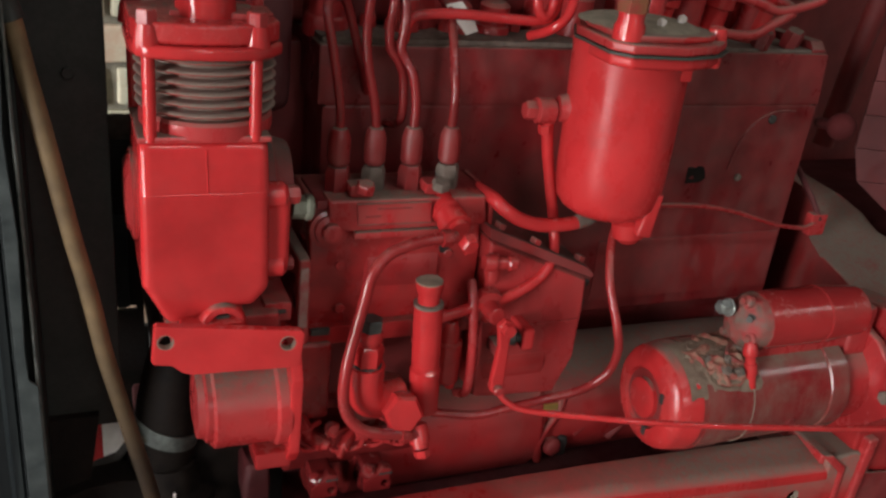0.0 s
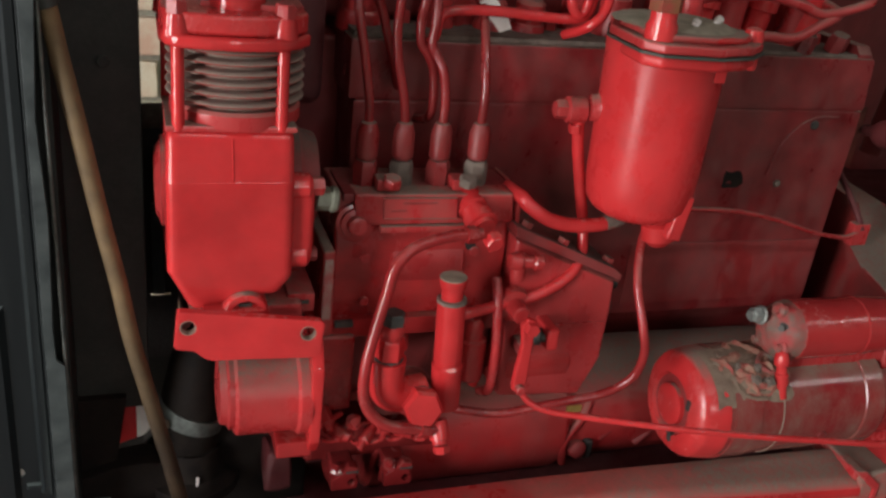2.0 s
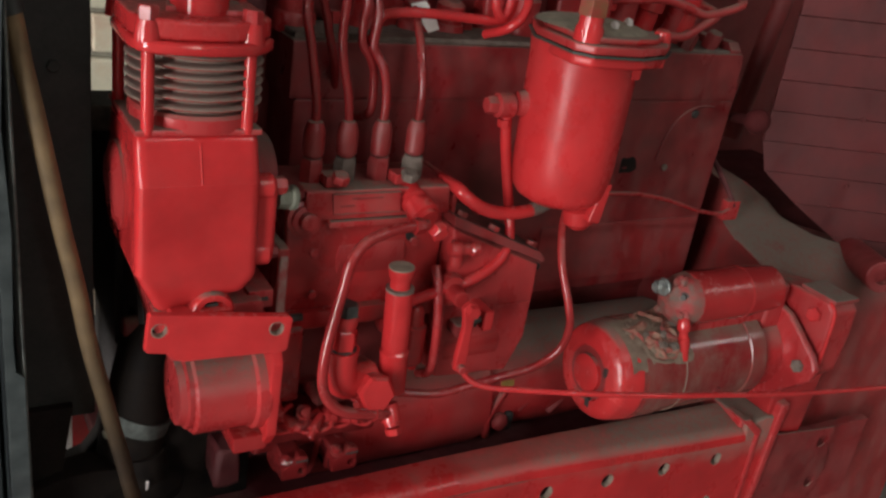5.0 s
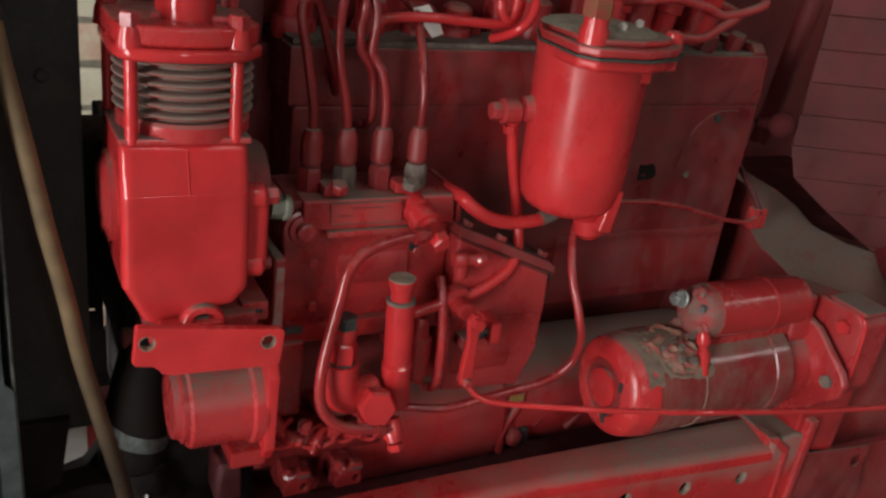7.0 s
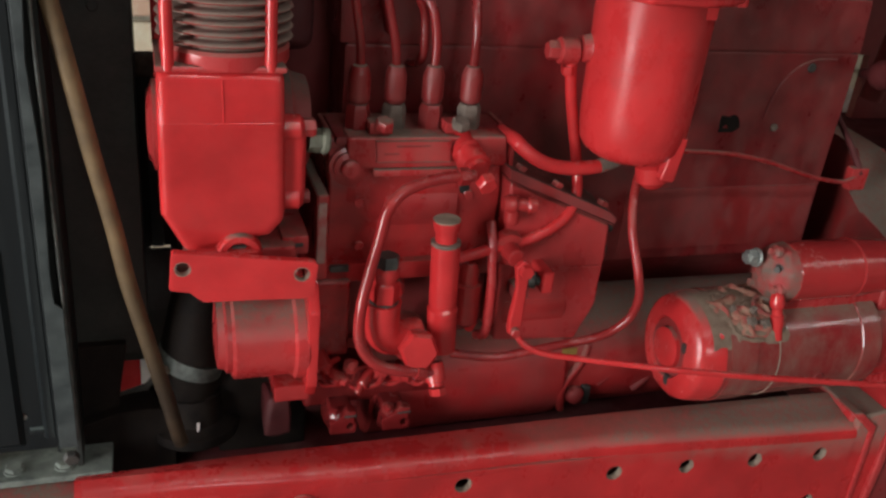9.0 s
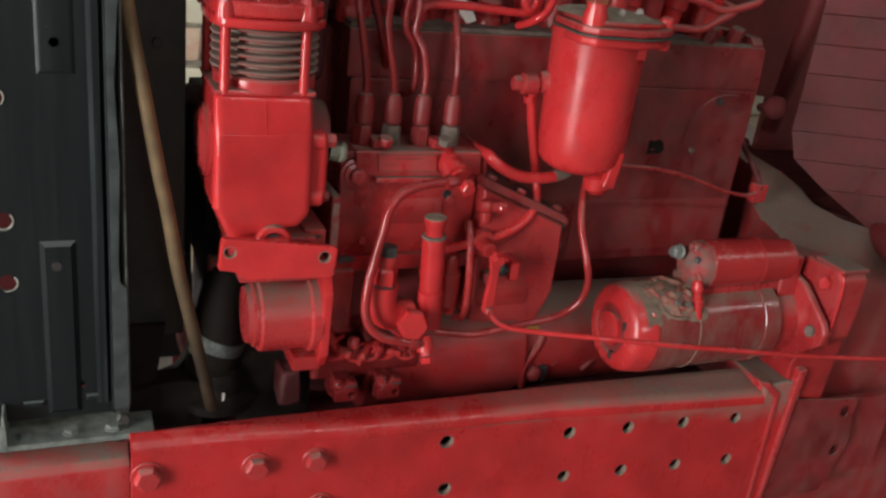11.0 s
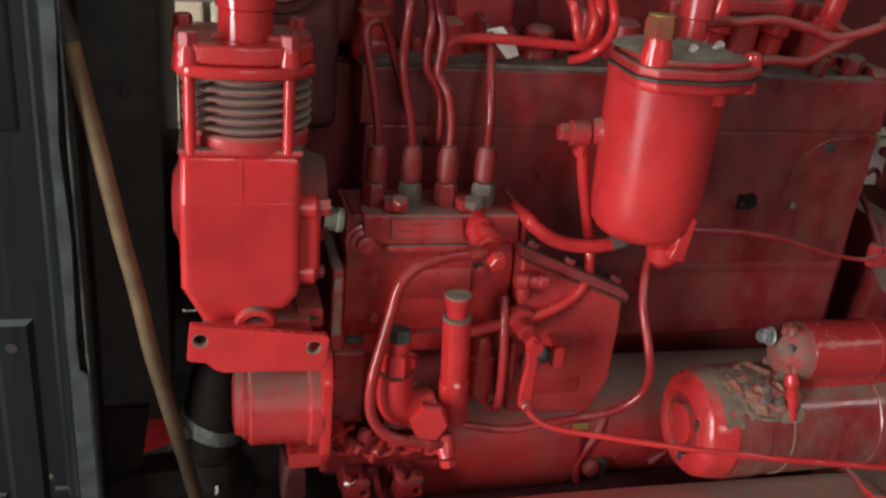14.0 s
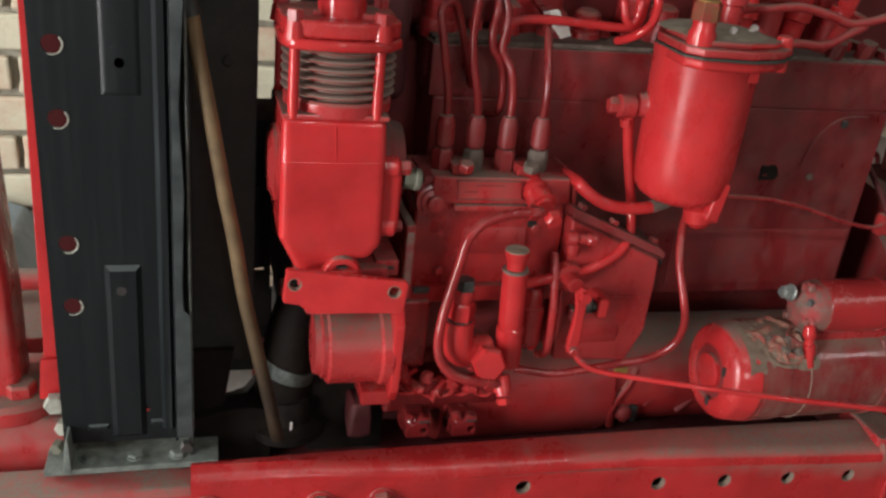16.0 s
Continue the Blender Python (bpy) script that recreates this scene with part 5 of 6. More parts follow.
def sheet(lo, hi, step):
    """One pressed strip of the panel, standing proud at its lower edge."""
    bm = bmesh.new()
    ends = []
    for far in (False, True):
        ring = []
        for z, o in ((lo, 0.0), (lo + 0.002, step), (hi - 0.004, 0.001), (hi, 0.0), (hi, -0.004), (lo, -0.004)):
            s = 1.0 if far else start_of(z)
            ring.append(bm.verts.new(PA + (PB - PA) * s + PN * o + Vector((0, 0, z + 0.02 * s))))
        ends.append(ring)
    a, b = ends
    n = len(a)
    for i in range(n):
        bm.faces.new((a[i], a[(i + 1) % n], b[(i + 1) % n], b[i]))
    bm.faces.new(a), bm.faces.new(b)
    return bm


zs = [0.775, 0.796, 0.843, 0.89, 0.937, 0.984, 1.031, 1.078, 1.125, 1.172, 1.219, 1.266, 1.313, 1.35]
for lo, hi in zip(zs, zs[1:]):
    part("strip", sheet(lo, hi, 0.0035), red_sheet, panel)
for s, z in ((0.34, 0.935), (0.30, 0.90), (0.32, 1.04)):
    q = PA + (PB - PA) * s
    part("rivet", rod(Vector((q.x, q.y, z)) + PN * 0.002, PN, 0.003, 0.004, 0.001, 10), red_sheet, panel)
part("lower_lip", prism([(PA.x - 0.01, PA.y), (PB.x - 0.012, PB.y), (PB.x + 0.03, PB.y), (PA.x + 0.03, PA.y)], "z", 0.76, 0.776, 0.002), gap_black, panel)
wall = thing("bulkhead", (1.02, 1.14, 0.45), "dark bulkhead behind the engine", "bulkhead")
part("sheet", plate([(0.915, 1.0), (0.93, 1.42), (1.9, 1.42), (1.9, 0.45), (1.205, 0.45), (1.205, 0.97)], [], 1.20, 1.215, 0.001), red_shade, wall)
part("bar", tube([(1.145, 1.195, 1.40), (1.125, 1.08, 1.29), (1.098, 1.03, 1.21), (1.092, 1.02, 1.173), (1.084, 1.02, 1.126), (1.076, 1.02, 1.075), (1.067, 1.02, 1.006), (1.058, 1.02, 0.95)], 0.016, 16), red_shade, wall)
part("cap", rod((0.985, 1.205, 1.045), (-0.2, -1, 0.1), 0.02, 0.014, 0.002), zinc, wall, "bright bare fitting")
part("rail", box(1.20, 1.30, 1.20, 1.26, 0.45, 0.55, 0.004), red_block, wall)
ax = thing("hinge_lug", (1.06, 0.70, 0.84), "red lug with a dark open bore", "lug")
part("lug", lathe((1.085, 0.70, 0.842), (-0.6, -1, 0.1), [(-0.12, 0.024), (0, 0.024), (0.002, 0.022), (0.002, 0.012), (-0.012, 0.0115), (-0.012, 0.0)], 28), red_shade, ax)

# ---- frame rail ----
rail = thing("frame_rail", (0.42, 0.73, 0.40), "red steel frame rail with rows of open bolt holes", "rail")
holes = [(0.354, 0.600, 0.0102)]
for k in range(4):
    holes.append((0.545 + 0.0995 * k, 0.5885 - 0.0042 * k, 0.0102))
    holes.append((0.549 + 0.0993 * k, 0.513 - 0.005 * k, 0.0102))
holes.append((0.36, 0.522, 0.0102))
web = [(-0.048, 0.636), (0.05, 0.634), (0.215, 0.622), (0.55, 0.615), (0.80, 0.600), (0.893, 0.596), (0.897, 0.40), (-0.05, 0.42)]
part("web", plate(web, holes, 0.705, 0.713, 0.0008), red_rail, rail)


# pale sleeves: dust and the lit inner wall in one colour
for x, z, r in holes:
    part("hole_edge", lathe((x, 0.7056, z), (0, 1, 0), [(0, r + 0.0003), (0.0085, r + 0.0003), (0.0085, r - 0.0006), (0, r - 0.0006), (0, r + 0.0003)], 20), lit_hole_dust, rail, "dusty inner edge of a bolt hole, coloured pale as if lit", 38, False)
# added black plate that darkens the bolt holes from behind
part("inner_web", box(0.0, 0.885, 0.742, 0.747, 0.42, 0.582, 0.001), gap_black, rail)


def rail_top():
    """The rounded upper edge and the top flange of the rail."""
    bm = bmesh.new()
    rows = []
    n = 24
    for i in range(n + 1):
        x = -0.048 + 0.941 * i / n
        zf = np.interp(x, [-0.048, 0.05, 0.215, 0.55, 0.80, 0.893], [0.636, 0.634, 0.622, 0.615, 0.600, 0.596])
        zb = np.interp(x, [-0.048, 0.028, 0.229, 0.579, 0.873, 0.90], [0.643, 0.641, 0.638, 0.635, 0.628, 0.626])
        depth = np.interp(x, [-0.048, 0.1, 0.9], [0.748, 0.756, 0.768])
        ring = [(0.705, zf - 0.001), (0.7052, zf + 0.006), (0.708, zf + 0.0125), (0.714, zf + 0.018), (0.722, zf + 0.0205), (depth - 0.004, zb), (depth, zb - 0.003), (depth, zb - 0.012), (0.722, zf + 0.008), (0.717, zf - 0.001)]
        rows.append([bm.verts.new((x, y, z)) for y, z in ring])
    m = len(rows[0])
    for a, b in zip(rows, rows[1:]):
        for k in range(m):
            bm.faces.new((a[k], a[(k + 1) % m], b[(k + 1) % m], b[k]))
    bm.faces.new(rows[0]), bm.faces.new(rows[-1])
    return bm


part("top_flange", rail_top(), red_railtop, rail, "rounded top edge with dust along it")
for x, z in ((0.108, 0.530), (0.183, 0.527)):
    bolt(rail, (x, 0.705, z), (0, -1, 0), 0.015, 0.013, red_worn, 0.019)
for x, z, w in ((-0.030, 0.606, 0.016), (0.098, 0.601, 0.015), (0.173, 0.6, 0.014)):
    bolt(rail, (x, 0.705, z), (0, -1, 0), w, 0.013, red_worn, w * 1.25)
part("end_rib", prism([(0.874, 0.637), (0.890, 0.636), (0.920, 0.612), (0.922, 0.40), (0.914, 0.40), (0.911, 0.604)], "y", 0.7028, 0.74, 0.003, 3), red_worn, rail)
part("end_dust", box(0.885, 0.94, 0.714, 0.80, 0.606, 0.6295, 0.006, 3), red_grimy, rail)
part("slant_bracket", prism([(0.89, 0.626), (0.93, 0.632), (0.962, 0.626), (0.975, 0.56), (0.985, 0.40), (0.89, 0.40)], "y", 0.7062, 0.79, 0.006, 3), red_rail, rail)
part("slant_web", prism([(0.944, 0.652), (0.960, 0.654), (0.955, 0.60), (0.943, 0.40), (0.933, 0.40), (0.941, 0.60)], "y", 0.6995, 0.76, 0.004, 3), red_worn, rail)
part("slant_face", prism([(0.935, 0.60), (0.932, 0.66), (0.962, 0.705), (1.03, 0.70), (1.02, 0.58)], "y", 0.712, 0.78, 0.005, 3), red_dark, rail)
rear_holes = [(1.0745, 0.559, 0.0108), (1.078, 0.482, 0.0108)]
part("rear_plate", plate([(0.945, 0.596), (1.06, 0.585), (1.092, 0.583), (1.097, 0.574), (1.094, 0.545), (1.105, 0.50), (1.092, 0.455), (1.07, 0.40), (0.945, 0.40)], rear_holes, 0.7045, 0.7073, 0.0008), red_block, rail)
part("cross_member", prism([(0.719, 0.57), (0.735, 0.57), (0.735, 0.44), (0.719, 0.42)], "x", 0.965, 1.20, 0.003), red_shade, rail)
part("slot", roughen(box(1.100, 1.117, 0.7066, 0.712, 0.552, 0.586, 0.004, 3), 0.005, 90, 2), gap_black, rail, "dark ragged slot")
part("front_beam", prism([(0.742, 0.596), (0.75, 0.605), (0.80, 0.607), (0.80, 0.42), (0.742, 0.42)], "x", -0.75, -0.047, 0.003), red_cover, rail)
# stands and bearers in dark maroon, with the shade below the engine painted in
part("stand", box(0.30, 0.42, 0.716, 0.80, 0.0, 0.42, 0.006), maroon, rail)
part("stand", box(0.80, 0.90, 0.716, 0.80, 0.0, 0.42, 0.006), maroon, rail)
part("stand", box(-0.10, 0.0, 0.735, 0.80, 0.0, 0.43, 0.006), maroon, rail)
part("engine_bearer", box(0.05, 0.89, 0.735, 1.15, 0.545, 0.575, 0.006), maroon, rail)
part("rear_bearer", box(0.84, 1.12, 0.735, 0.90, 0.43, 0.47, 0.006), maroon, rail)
# lugs between rail and engine
for x, z, w in ((0.238, 0.632, 0.016), (0.302, 0.630, 0.017)):
    lug = part("lug", plate([(x - w, z - 0.022), (x - w, z - 0.006), (x - w * 0.2, z + 0.002), (x + w * 0.3, z + 0.010), (x + w, z + 0.008), (x + w, z - 0.022)], [(x + w * 0.55, z - 0.012, 0.0042)], 0.805, 0.82, 0.003), red_lug, rail)
    part("lug_web", roughen(box(x - w, x + w * 0.9, 0.818, 0.86, z - 0.03, z + 0.006, 0.008, 3), 0.004, 60, 1), red_lug, lug)
    part("lug_bolt", roughen(lathe((x - w * 0.5, 0.814, z + 0.002), (-0.2, -0.5, 0.8), [(0, 0.0085), (0.004, 0.008), (0.005, 0.005), (0.009, 0.004), (0.010, 0.003)], 12), 0.0025, 120), red_lug, lug)
    part("lug_groove", box(x + w * 0.05, x + w * 1.0, 0.8042, 0.81, z + 0.001, z + 0.004, 0.0008), dark_iron, lug)
for x, y, z, r, l in ((0.213, 0.812, 0.705, 0.010, 0.014), (0.228, 0.806, 0.690, 0.008, 0.016), (0.246, 0.81, 0.700, 0.009, 0.012), (0.262, 0.804, 0.684, 0.007, 0.018), (0.28, 0.81, 0.692, 0.008, 0.014), (0.30, 0.806, 0.684, 0.007, 0.016), (0.318, 0.808, 0.690, 0.007, 0.014), (0.335, 0.806, 0.68, 0.006, 0.018)):
    part("clip", roughen(lathe((x, y + 0.006, z - 0.003), (0.6 * math.sin(x * 90), -0.6, 0.5 * math.cos(x * 130)), [(-0.014, r), (l * 0.5, r), (l * 0.6, r * 0.7), (l, r * 0.6), (l * 1.1, r * 0.3)], 12), 0.003, 110), red_dark, rail)
    part("clip_strap", tube([(x - 0.016, y + 0.02, z - 0.018), (x - 0.010, y + 0.004, z - 0.012), (x + 0.006 + 0.01 * math.sin(x * 200), y, z - 0.006), (x + 0.02, y + 0.01, z + 0.012 * math.cos(x * 170))], 0.0028, 8, 5, None, 0.5), red_dark, rail)
part("ledge", roughen(box(0.19, 0.345, 0.815, 0.87, 0.645, 0.692, 0.008, 3), 0.006, 45, 2), red_lug, rail)
part("corner_block", roughen(box(0.147, 0.176, 0.81, 0.86, 0.615, 0.668, 0.008, 3), 0.005, 60, 1), maroon, rail)

# the rail swings out a little towards its rear end
swung = ("web", "top_flange", "end_rib", "end_dust", "slant_bracket", "slant_web", "slant_face", "rear_plate.001", "cross_member", "slot")
rescale([ob for ob in meshes_of(rail) if ob.name in swung or ob.name.startswith("hole_edge")], (-0.03, -0.20, 1.28), lambda c: 1.0 - 0.075 * max(0.0, c.x - 0.45))
rescale([ob for ob in meshes_of(rail) if ob.name.split(".")[0] in ("lug", "lug_web", "lug_bolt", "lug_groove", "clip", "clip_strap")], STAND, 0.968)

# ---- radiator frame ----
rad = thing("radiator_frame", (-0.10, 0.82, 0.605), "black pressed-steel radiator side frame with stamped ribs", "radiator")
ph = [(-0.174, 1.110, 0.0098), (-0.173, 1.035, 0.0098), (-0.1715, 0.897, 0.0098), (-0.171, 0.822, 0.0098), (-0.112, 1.095, 0.0055), (-0.112, 0.842, 0.0055), (-0.1, 0.682, 0.006)]
part("side_sheet", plate([(-0.198, 1.40), (-0.062, 1.40), (-0.062, 0.640), (-0.191, 0.640)], ph, 0.800, 0.803, 0), black_paint, rad)


def emboss(x0, x1, z0, z1, d, w):
    """A pressed rib: a raised field with sloping sides."""
    bm = bmesh.new()
    lo = [(x0, z0), (x1, z0), (x1, z1), (x0, z1)]
    hi = [(x0 + w, z0 + w), (x1 - w, z0 + w), (x1 - w, z1 - w), (x0 + w, z1 - w)]
    a = [bm.verts.new((x, 0.8005, z)) for x, z in lo]
    b = [bm.verts.new((x, 0.8005 - d, z)) for x, z in hi]
    bm.faces.new(b)
    bm.faces.new(a)
    for i in range(4):
        bm.faces.new((a[i], a[(i + 1) % 4], b[(i + 1) % 4], b[i]))
    return soften(bm, 0.0026, 3, 8)


part("rib", emboss(-0.131, -0.092, 1.06, 1.39, 0.0045, 0.006), black_paint, rad)
part("rib", emboss(-0.137, -0.098, 0.646, 0.872, 0.0052, 0.006), black_paint, rad)
# small ledges added for the lit lines low on the sheet
for x0, x1, z in ((-0.164, -0.140, 0.664), (-0.094, -0.074, 0.667)):
    part("bead", emboss(x0, x1, z - 0.006, z + 0.002, 0.004, 0.002), black_edge, rad, "pressed bead with dust and light painted on its upper edge")
# pale arcs on the right of the holes: light on their rims, modelled
for x, z, r in ph[:4]:
    arc = [(x + (r + 0.0004) * math.cos(radians(a)), 0.7992, z + (r + 0.0004) * math.sin(radians(a))) for a in range(-115, 46, 20)]
    part("chipped_rim", tube(arc, 0.0009, 6, 3, None, 0.5), pale_nut, rad, "pale arc painted as the lit rim of a hole")
# black discs paint the shade inside the rib holes
part("rib_hole", rod((-0.112, 0.7968, 1.095), (0, -1, 0), 0.0008, 0.0055, 0.0003, 16), gap_black, rad, "hole shown as a flat black disc")
part("rib_hole", rod((-0.119, 0.7952, 0.842), (0, -1, 0), 0.0008, 0.0055, 0.0003, 16), gap_black, rad, "hole shown as a flat black disc")
part("rib", emboss(-0.081, -0.064, 0.655, 1.39, 0.010, 0.005), black_edge, rad)
fl = [(-0.0625, 1.40), (-0.050, 1.40), (-0.050, 1.16), (-0.0555, 1.06), (-0.0515, 0.97), (-0.0545, 0.86), (-0.0535, 0.832), (-0.0465, 0.825), (-0.0455, 0.665), (-0.0625, 0.665)]
part("folded_flange", prism(fl, "y", 0.764, 0.767, 0.0008), lit_frame_dust, rad, "folded flange with pale edges")
part("flange_web", box(-0.0645, -0.0615, 0.765, 0.802, 0.66, 1.40, 0.0008), black_edge, rad)
part("back_fold", box(-0.064, -0.0445, 0.804, 0.862, 0.64, 1.40, 0.001), black_dull, rad)
part("edge_strip", tube([(-0.0475, 0.77, 1.40), (-0.0485, 0.77, 1.15), (-0.0475, 0.77, 0.97), (-0.0465, 0.77, 0.83), (-0.0452, 0.768, 0.67)], 0.0016, 8), pale_edge, rad)
part("base_plate", box(-0.212, -0.016, 0.777, 0.86, 0.612, 0.620, 0.0015), pale_plate, rad, "base plate under pale green-grey dust")
part("base_fold", box(-0.205, -0.03, 0.80, 0.852, 0.60, 0.612, 0.003), black_dull, rad)
for x, y in ((-0.163, 0.79), (-0.112, 0.789), (-0.063, 0.788)):
    bolt(rad, (x, y + 0.006, 0.620), (0, 0, 1), 0.0095, 0.006, pale_plate, 0.011)
    part("stud_end", rod((x + 0.004, y, 0.612), (0, 0, -1), 0.018, 0.005, 0.001, 12), dark_iron, rad)
part("gusset", prism([(-0.190, 0.62), (-0.186, 0.665), (-0.183, 0.665), (-0.181, 0.62)], "y", 0.77, 0.84, 0.001), pale_plate, rad)
part("side_bolt", hexagon((-0.053, 0.770, 0.650), (0.1, -1, 0), 0.008, 0.008), dark_iron, rad)
part("side_bolt", hexagon((-0.196, 0.80, 0.640), (-0.3, -1, 0), 0.008, 0.012), zinc_dusty, rad, "dusty plated nut")
core = part("core", join(box(-0.045, 0.027, 0.85, 0.99, 0.716, 1.40, 0.003), box(-0.045, 0.022, 0.99, 1.5, 0.713, 1.40, 0.003)), black_dull, rad, "dull black radiator core side")
part("core_lip", box(-0.05, -0.0445, 0.79, 0.90, 0.62, 1.40, 0.001), black_dull, rad)
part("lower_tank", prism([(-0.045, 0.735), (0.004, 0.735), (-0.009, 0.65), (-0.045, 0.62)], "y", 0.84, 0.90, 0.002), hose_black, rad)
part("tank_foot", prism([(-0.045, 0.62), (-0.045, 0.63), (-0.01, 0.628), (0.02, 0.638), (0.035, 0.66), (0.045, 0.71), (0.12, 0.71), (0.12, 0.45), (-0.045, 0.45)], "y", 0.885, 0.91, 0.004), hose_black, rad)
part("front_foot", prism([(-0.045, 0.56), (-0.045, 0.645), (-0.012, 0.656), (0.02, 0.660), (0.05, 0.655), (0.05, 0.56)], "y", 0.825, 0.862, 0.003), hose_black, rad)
# added dark sheet so that the holes read as shaded
part("inner_sheet", box(-0.192, -0.066, 0.835, 0.838, 0.66, 1.40, 0.001), dull_maroon, rad, "dark sheet added behind the holes as their shade")
part("core_screw", hexagon((-0.005, 0.85, 1.09), (0, -1, 0), 0.006, 0.004), black_dull, rad)
part("crossbar", box(-0.045, 0.13, 1.185, 1.195, 0.492, 0.645, 0.002), black_dull, rad)
part("stay", box(0.0355, 0.050, 1.100, 1.1055, 0.7215, 0.85, 0.001), lit_frame_dust, rad, "grey upright stay deep behind the core")
part("filler_neck", rod((0.02, 1.0, 0.995), (1, 0, 0), 0.065, 0.014, 0.004), dust_grey, rad)

drain = thing("drain_hose", (0.05, 0.785, 0.63), "tan rubber drain hose with shade painted on its lower end", "hose")
part("tube", tube([(-0.0435, 0.78, 1.154), (-0.0415, 0.782, 1.144), (-0.0355, 0.785, 1.106), (-0.0275, 0.785, 1.063), (-0.0165, 0.785, 1.0), (-0.0095, 0.785, 0.96), (0.002, 0.785, 0.90), (0.0115, 0.785, 0.84), (0.0245, 0.785, 0.78), (0.034, 0.785, 0.736), (0.042, 0.785, 0.701), (0.052, 0.785, 0.653), (0.055, 0.785, 0.64)], 0.008, 16), hose_tan, drain)
part("stub", tube([(-0.060, 0.80, 1.20), (-0.054, 0.78, 1.185), (-0.0425, 0.781, 1.149)], 0.0105, 14), black_dull, drain, "black pipe stub")

water = thing("water_hose", (0.07, 0.86, 0.62), "black rubber radiator hose with a steel clamp", "hose")
part("hose", tube([(0.125, 0.96, 0.80), (0.105, 0.90, 0.792), (0.088, 0.872, 0.768), (0.078, 0.862, 0.735), (0.071, 0.86, 0.70), (0.066, 0.862, 0.66), (0.064, 0.865, 0.62)], 0.0355, 24, 7, None, 0.02), hose_black, water)
part("clamp", lathe((0.0712, 0.86, 0.70), (-0.36, 0.0, -1), [(-0.009, 0.0366), (-0.009, 0.0378), (0.009, 0.0378), (0.009, 0.0366)], 36), clamp_steel, water, "dull steel band clamp")
part("clamp_screw", hexagon((0.042, 0.832, 0.704), (-0.7, -0.7, 0.1), 0.007, 0.012), zinc_dusty, water)
part("fleck", roughen(box(0.0725, 0.0755, 0.8155, 0.8185, 0.628, 0.640, 0.0005), 0.0016, 200, 1), white_plastic, water, "white paint fleck")
part("outlet", lathe((0.072, 0.852, 0.612), (0, 0, 1), [(0, 0.05), (0.012, 0.05), (0.018, 0.034), (0.05, 0.03)], 28), hose_black, water)
fan = thing("fan_pulley", (0.09, 0.90, 0.72), "black fan pulley deep behind the radiator hose", "pulley")
part("rim", lathe((0.075, 0.93, 0.80), (1, 0, 0), [(0, 0.06), (0.005, 0.065), (0.012, 0.055), (0.02, 0.065), (0.025, 0.06), (0.03, 0.03), (0.095, 0.03)], 36), rubber, fan)
# added black boxes and sheets close off the space behind the hose as shade
part("backing", join(box(0.066, 0.17, 0.955, 1.15, 0.735, 0.985, 0.004), box(0.075, 0.17, 0.955, 1.15, 0.60, 0.735, 0.004)), gap_black, fan)
part("shroud", join(box(0.02, 0.068, 1.106, 1.114, 0.7205, 0.955, 0.0008), box(0.02, 0.068, 1.106, 1.114, 0.622, 0.7135, 0.0008), box(0.02, 0.033, 1.106, 1.114, 0.7135, 0.7205, 0.0008), box(0.058, 0.068, 1.106, 1.114, 0.7135, 0.7205, 0.0008)), gap_black, fan, "black sheet with a narrow gap, added to darken the space behind")
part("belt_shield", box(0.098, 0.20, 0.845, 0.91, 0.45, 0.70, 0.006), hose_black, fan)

# ---- front of the tractor, seen past the radiator ----
grille = thing("grille_post", (-0.19, 0.87, 0.66), "slim bright red upright post of the grille", "post")
part("post", prism([(-0.209, 1.40), (-0.1845, 1.40), (-0.1825, 0.700), (-0.216, 0.70)], "y", 0.858, 0.873, 0.003), red_gloss, grille)
# darker red strip painted as the shaded part seen through the holes
part("inner_edge", prism([(-0.1845, 1.40), (-0.1735, 1.40), (-0.1735, 0.700), (-0.1825, 0.70)], "y", 0.862, 0.873, 0.002), red_shade, grille)
part("foot", prism([(-0.219, 0.725), (-0.19, 0.725), (-0.184, 0.675), (-0.224, 0.668)], "y", 0.852, 0.88, 0.004), red_gloss, grille)
part("nut", hexagon((-0.204, 0.846, 0.670), (0, -1, 0.1), 0.013, 0.014), pale_nut, grille, "grey plated nut")
part("nut", hexagon((-0.192, 0.826, 0.650), (-0.2, -1, 0.1), 0.010, 0.014), pale_nut, grille, "grey plated nut")
support = thing("front_support", (-0.33, 0.95, 0.44), "red cast front support casting with hexagon bolts", "casting")
part("casting", prism([(0.82, 0.625), (0.84, 0.648), (1.10, 0.648), (1.10, 0.45), (0.80, 0.44)], "x", -0.75, -0.19, 0.008, 3), red_cover, support)
part("collar", lathe((-0.262, 0.90, 0.646), (0, 0, 1), [(0, 0.07), (0.018, 0.07), (0.024, 0.064), (0.026, 0.03)], 40), red_cover, support)
part("bolt", hexagon((-0.246, 0.868, 0.671), (0, 0, 1), 0.019, 0.016, 0.4), red_cover, support)
part("column", prism([(-0.42, 0.64), (-0.245, 0.64), (-0.247, 0.80), (-0.258, 1.0), (-0.285, 1.15), (-0.30, 1.40), (-0.44, 1.40)], "y", 0.86, 0.94, 0.012, 4), red_cover, support)
part("tie_rod", rod((-0.42, 1.12, 0.700), (1, 0, 0), 0.36, 0.016, 0.003), red_cover, support)
part("pad", box(-0.45, -0.17, 1.0, 1.16, 0.60, 0.672, 0.01), red_grimy, support)

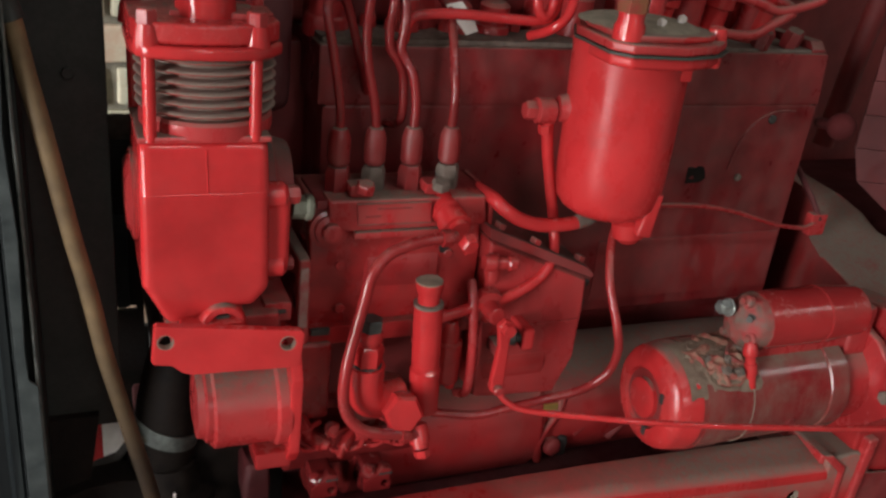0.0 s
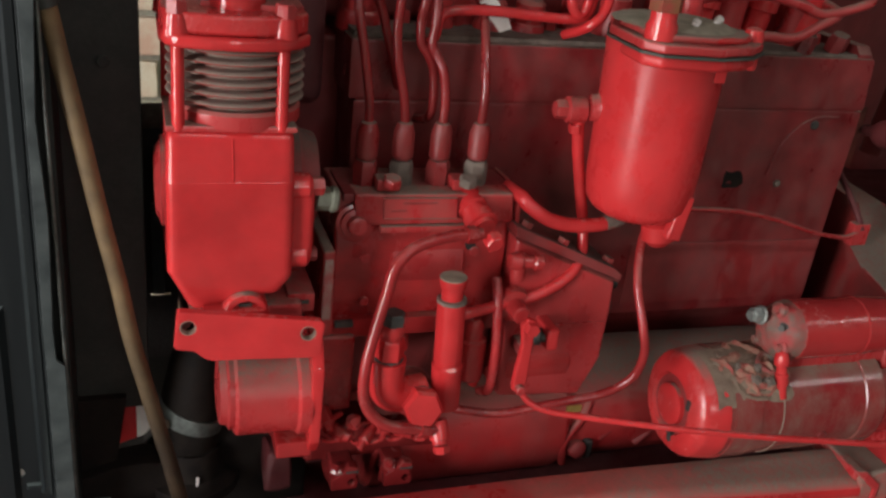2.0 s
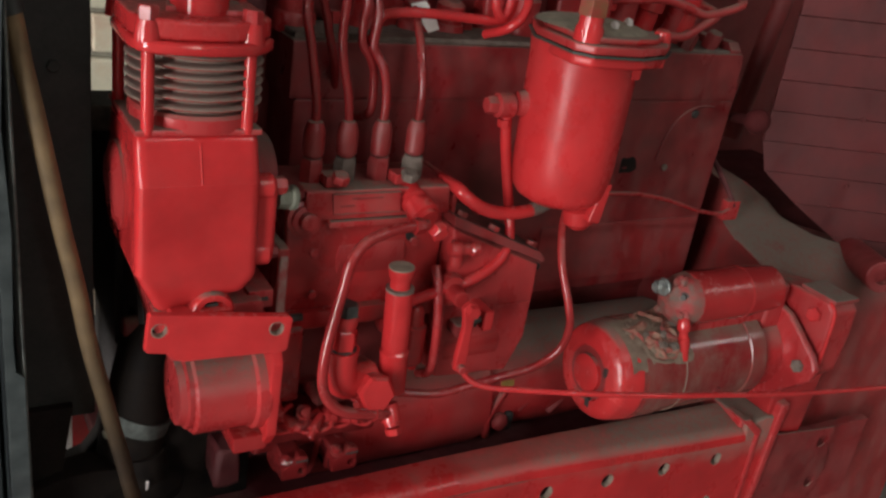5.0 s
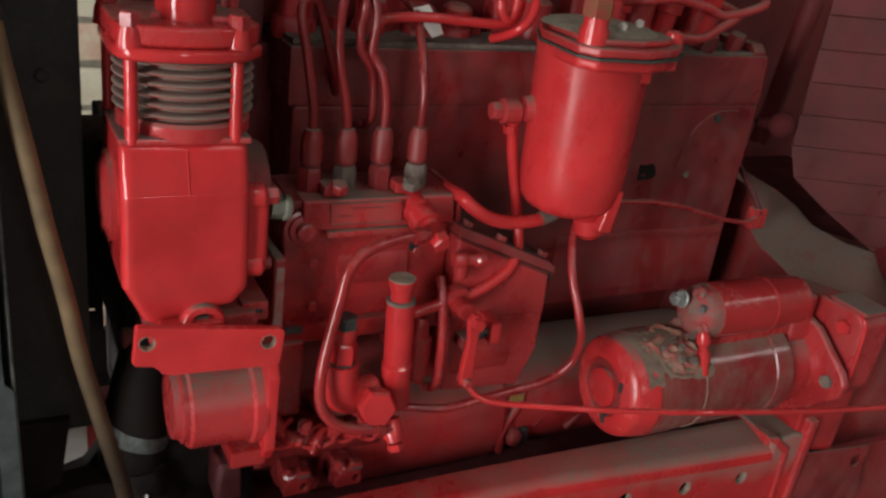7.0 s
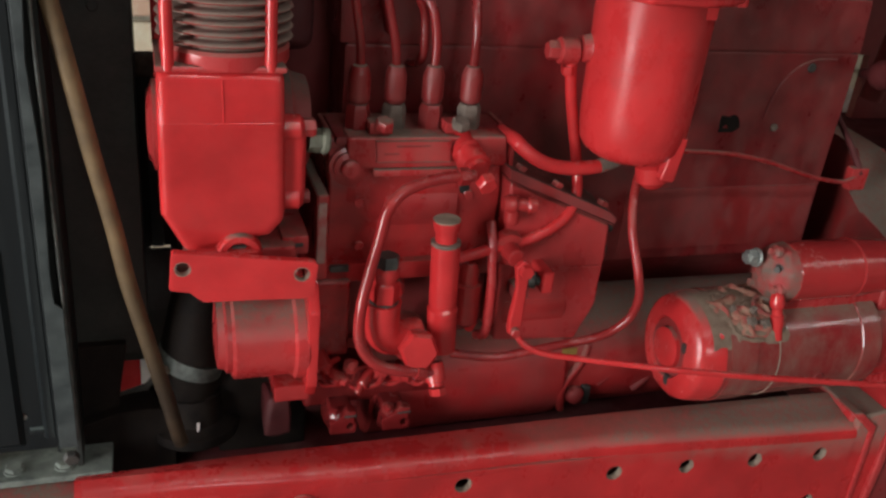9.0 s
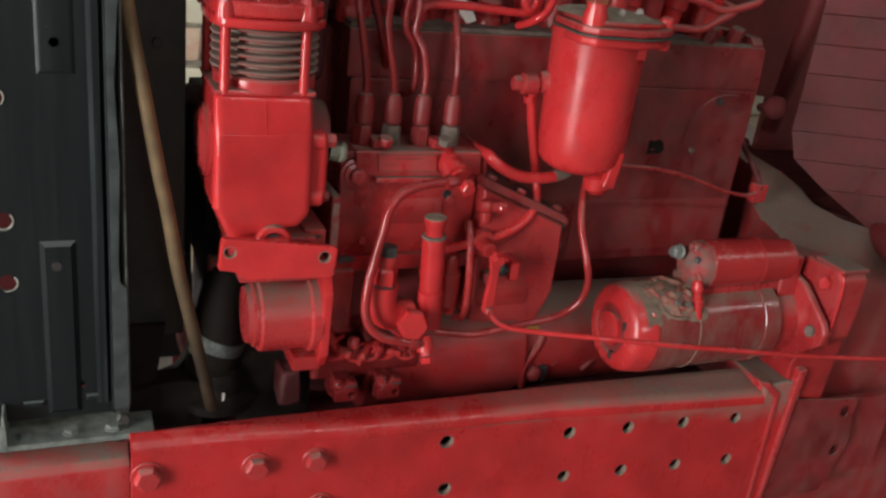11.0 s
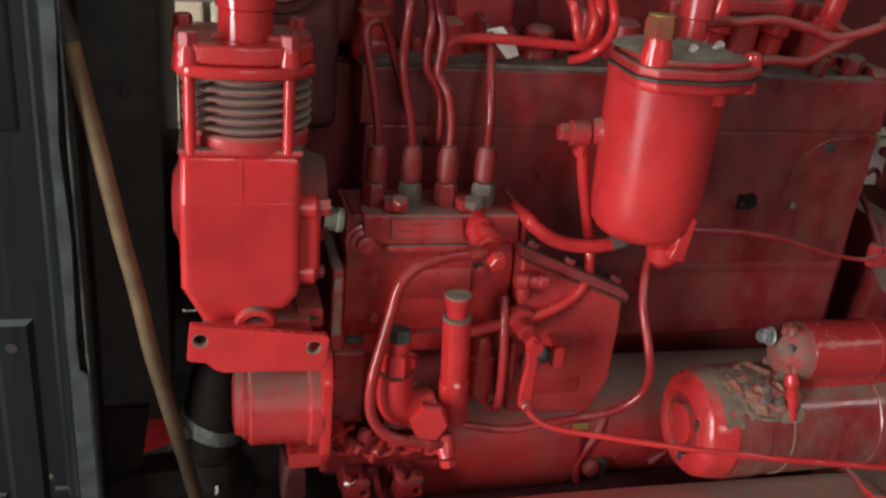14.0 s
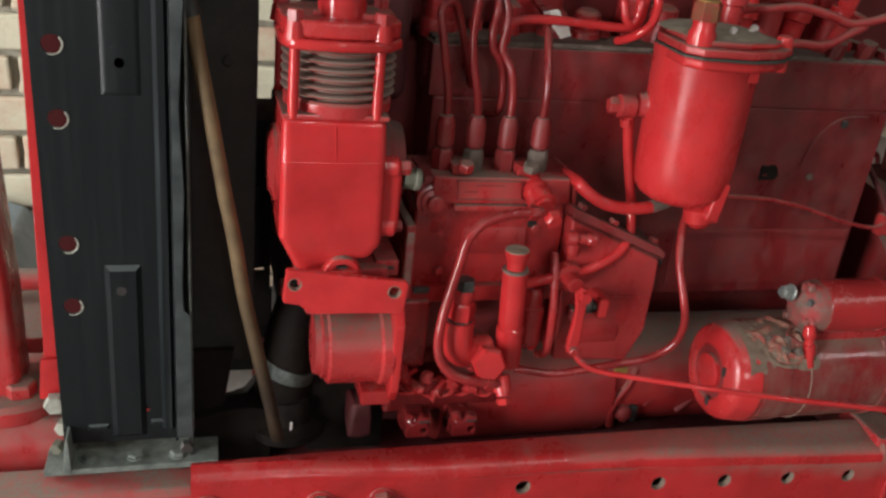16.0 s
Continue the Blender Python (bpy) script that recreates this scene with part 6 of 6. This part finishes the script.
# ---- things behind the tractor ----
sign = thing("striped_board", (0.03, 1.21, 0.0), "white board with red stripes standing behind the radiator", "board")
for x0, x1, mat in ((-0.14, 0.008, red_gloss), (0.008, 0.050, paper), (0.050, 0.078, red_gloss), (0.078, 0.13, blue_plastic)):
    part("stripe", box(x0, x1, 1.20, 1.215, 0.0, 0.60, 0.0008), mat, sign)
part("foot", box(-0.16, 0.15, 1.18, 1.30, 0.0, 0.03, 0.004), red_block, sign)
blue = thing("plastic_crate", (-0.52, 1.80, 0.0), "pale blue-grey plastic crate against the brick wall", "crate")
part("tub", prism([(-0.66, 0.0), (-0.40, 0.0), (-0.36, 0.38), (-0.42, 0.47), (-0.50, 0.50), (-0.69, 0.49)], "y", 1.70, 1.98, 0.01), blue_plastic, blue)
part("rim", box(-0.70, -0.35, 1.68, 1.985, 0.355, 0.38, 0.006), blue_plastic, blue)
for k in range(4):
    part("rib", box(-0.66 + 0.075 * k, -0.645 + 0.075 * k, 1.69, 1.71, 0.03, 0.355, 0.003), blue_plastic, blue)

can = thing("plastic_canister", (1.56, 1.70, 0.0), "tall white plastic canister with a dark red mark", "canister")
part("body", lathe((1.56, 1.72, 0.0), (0, 0, 1), [(0, 0.13), (0.01, 0.14), (0.70, 0.14), (0.76, 0.11), (0.79, 0.05), (0.82, 0.045)], 32), white_plastic, can)
part("mark", tube([(1.50, 1.592, 0.76), (1.515, 1.588, 0.772), (1.53, 1.585, 0.755), (1.525, 1.58, 0.72), (1.505, 1.585, 0.715)], 0.006, 8), red_block, can)

# ---- bricks of the wall ----
rnd = random.Random(7)
brick_mesh = []
for i in range(4):
    bmk = roughen(box(-0.117, 0.117, -0.016, 0.05, -0.0385, 0.0385, 0.006, 2), 0.006, 23 + 7 * i, 1)
    me = bpy.data.meshes.new("brick")
    bmesh.ops.recalc_face_normals(bmk, faces=bmk.faces)
    bmk.to_mesh(me)
    bmk.free()
    me.materials.append(brick_clay)
    brick_mesh.append(me)


def lay(x, row):
    ob = new("brick", rnd.choice(brick_mesh))
    ob.location = (x + rnd.uniform(-0.004, 0.004), 2.004 + rnd.uniform(-0.006, 0.008), 0.046 + 0.0915 * row)
    ob.rotation_euler = (0, rnd.uniform(-0.02, 0.02), 0)
    ob.parent = wall_n
    return ob


for row in range(2, 14):
    shift = 0.125 if row % 2 else 0.0
    for k in range(-5, 7):
        lay(k * 0.25 + shift - 0.05, row)
for row in range(5, 14):
    shift = 0.125 if row % 2 else 0.0
    for k in range(7, 17):
        lay(k * 0.25 + shift - 0.05, row)
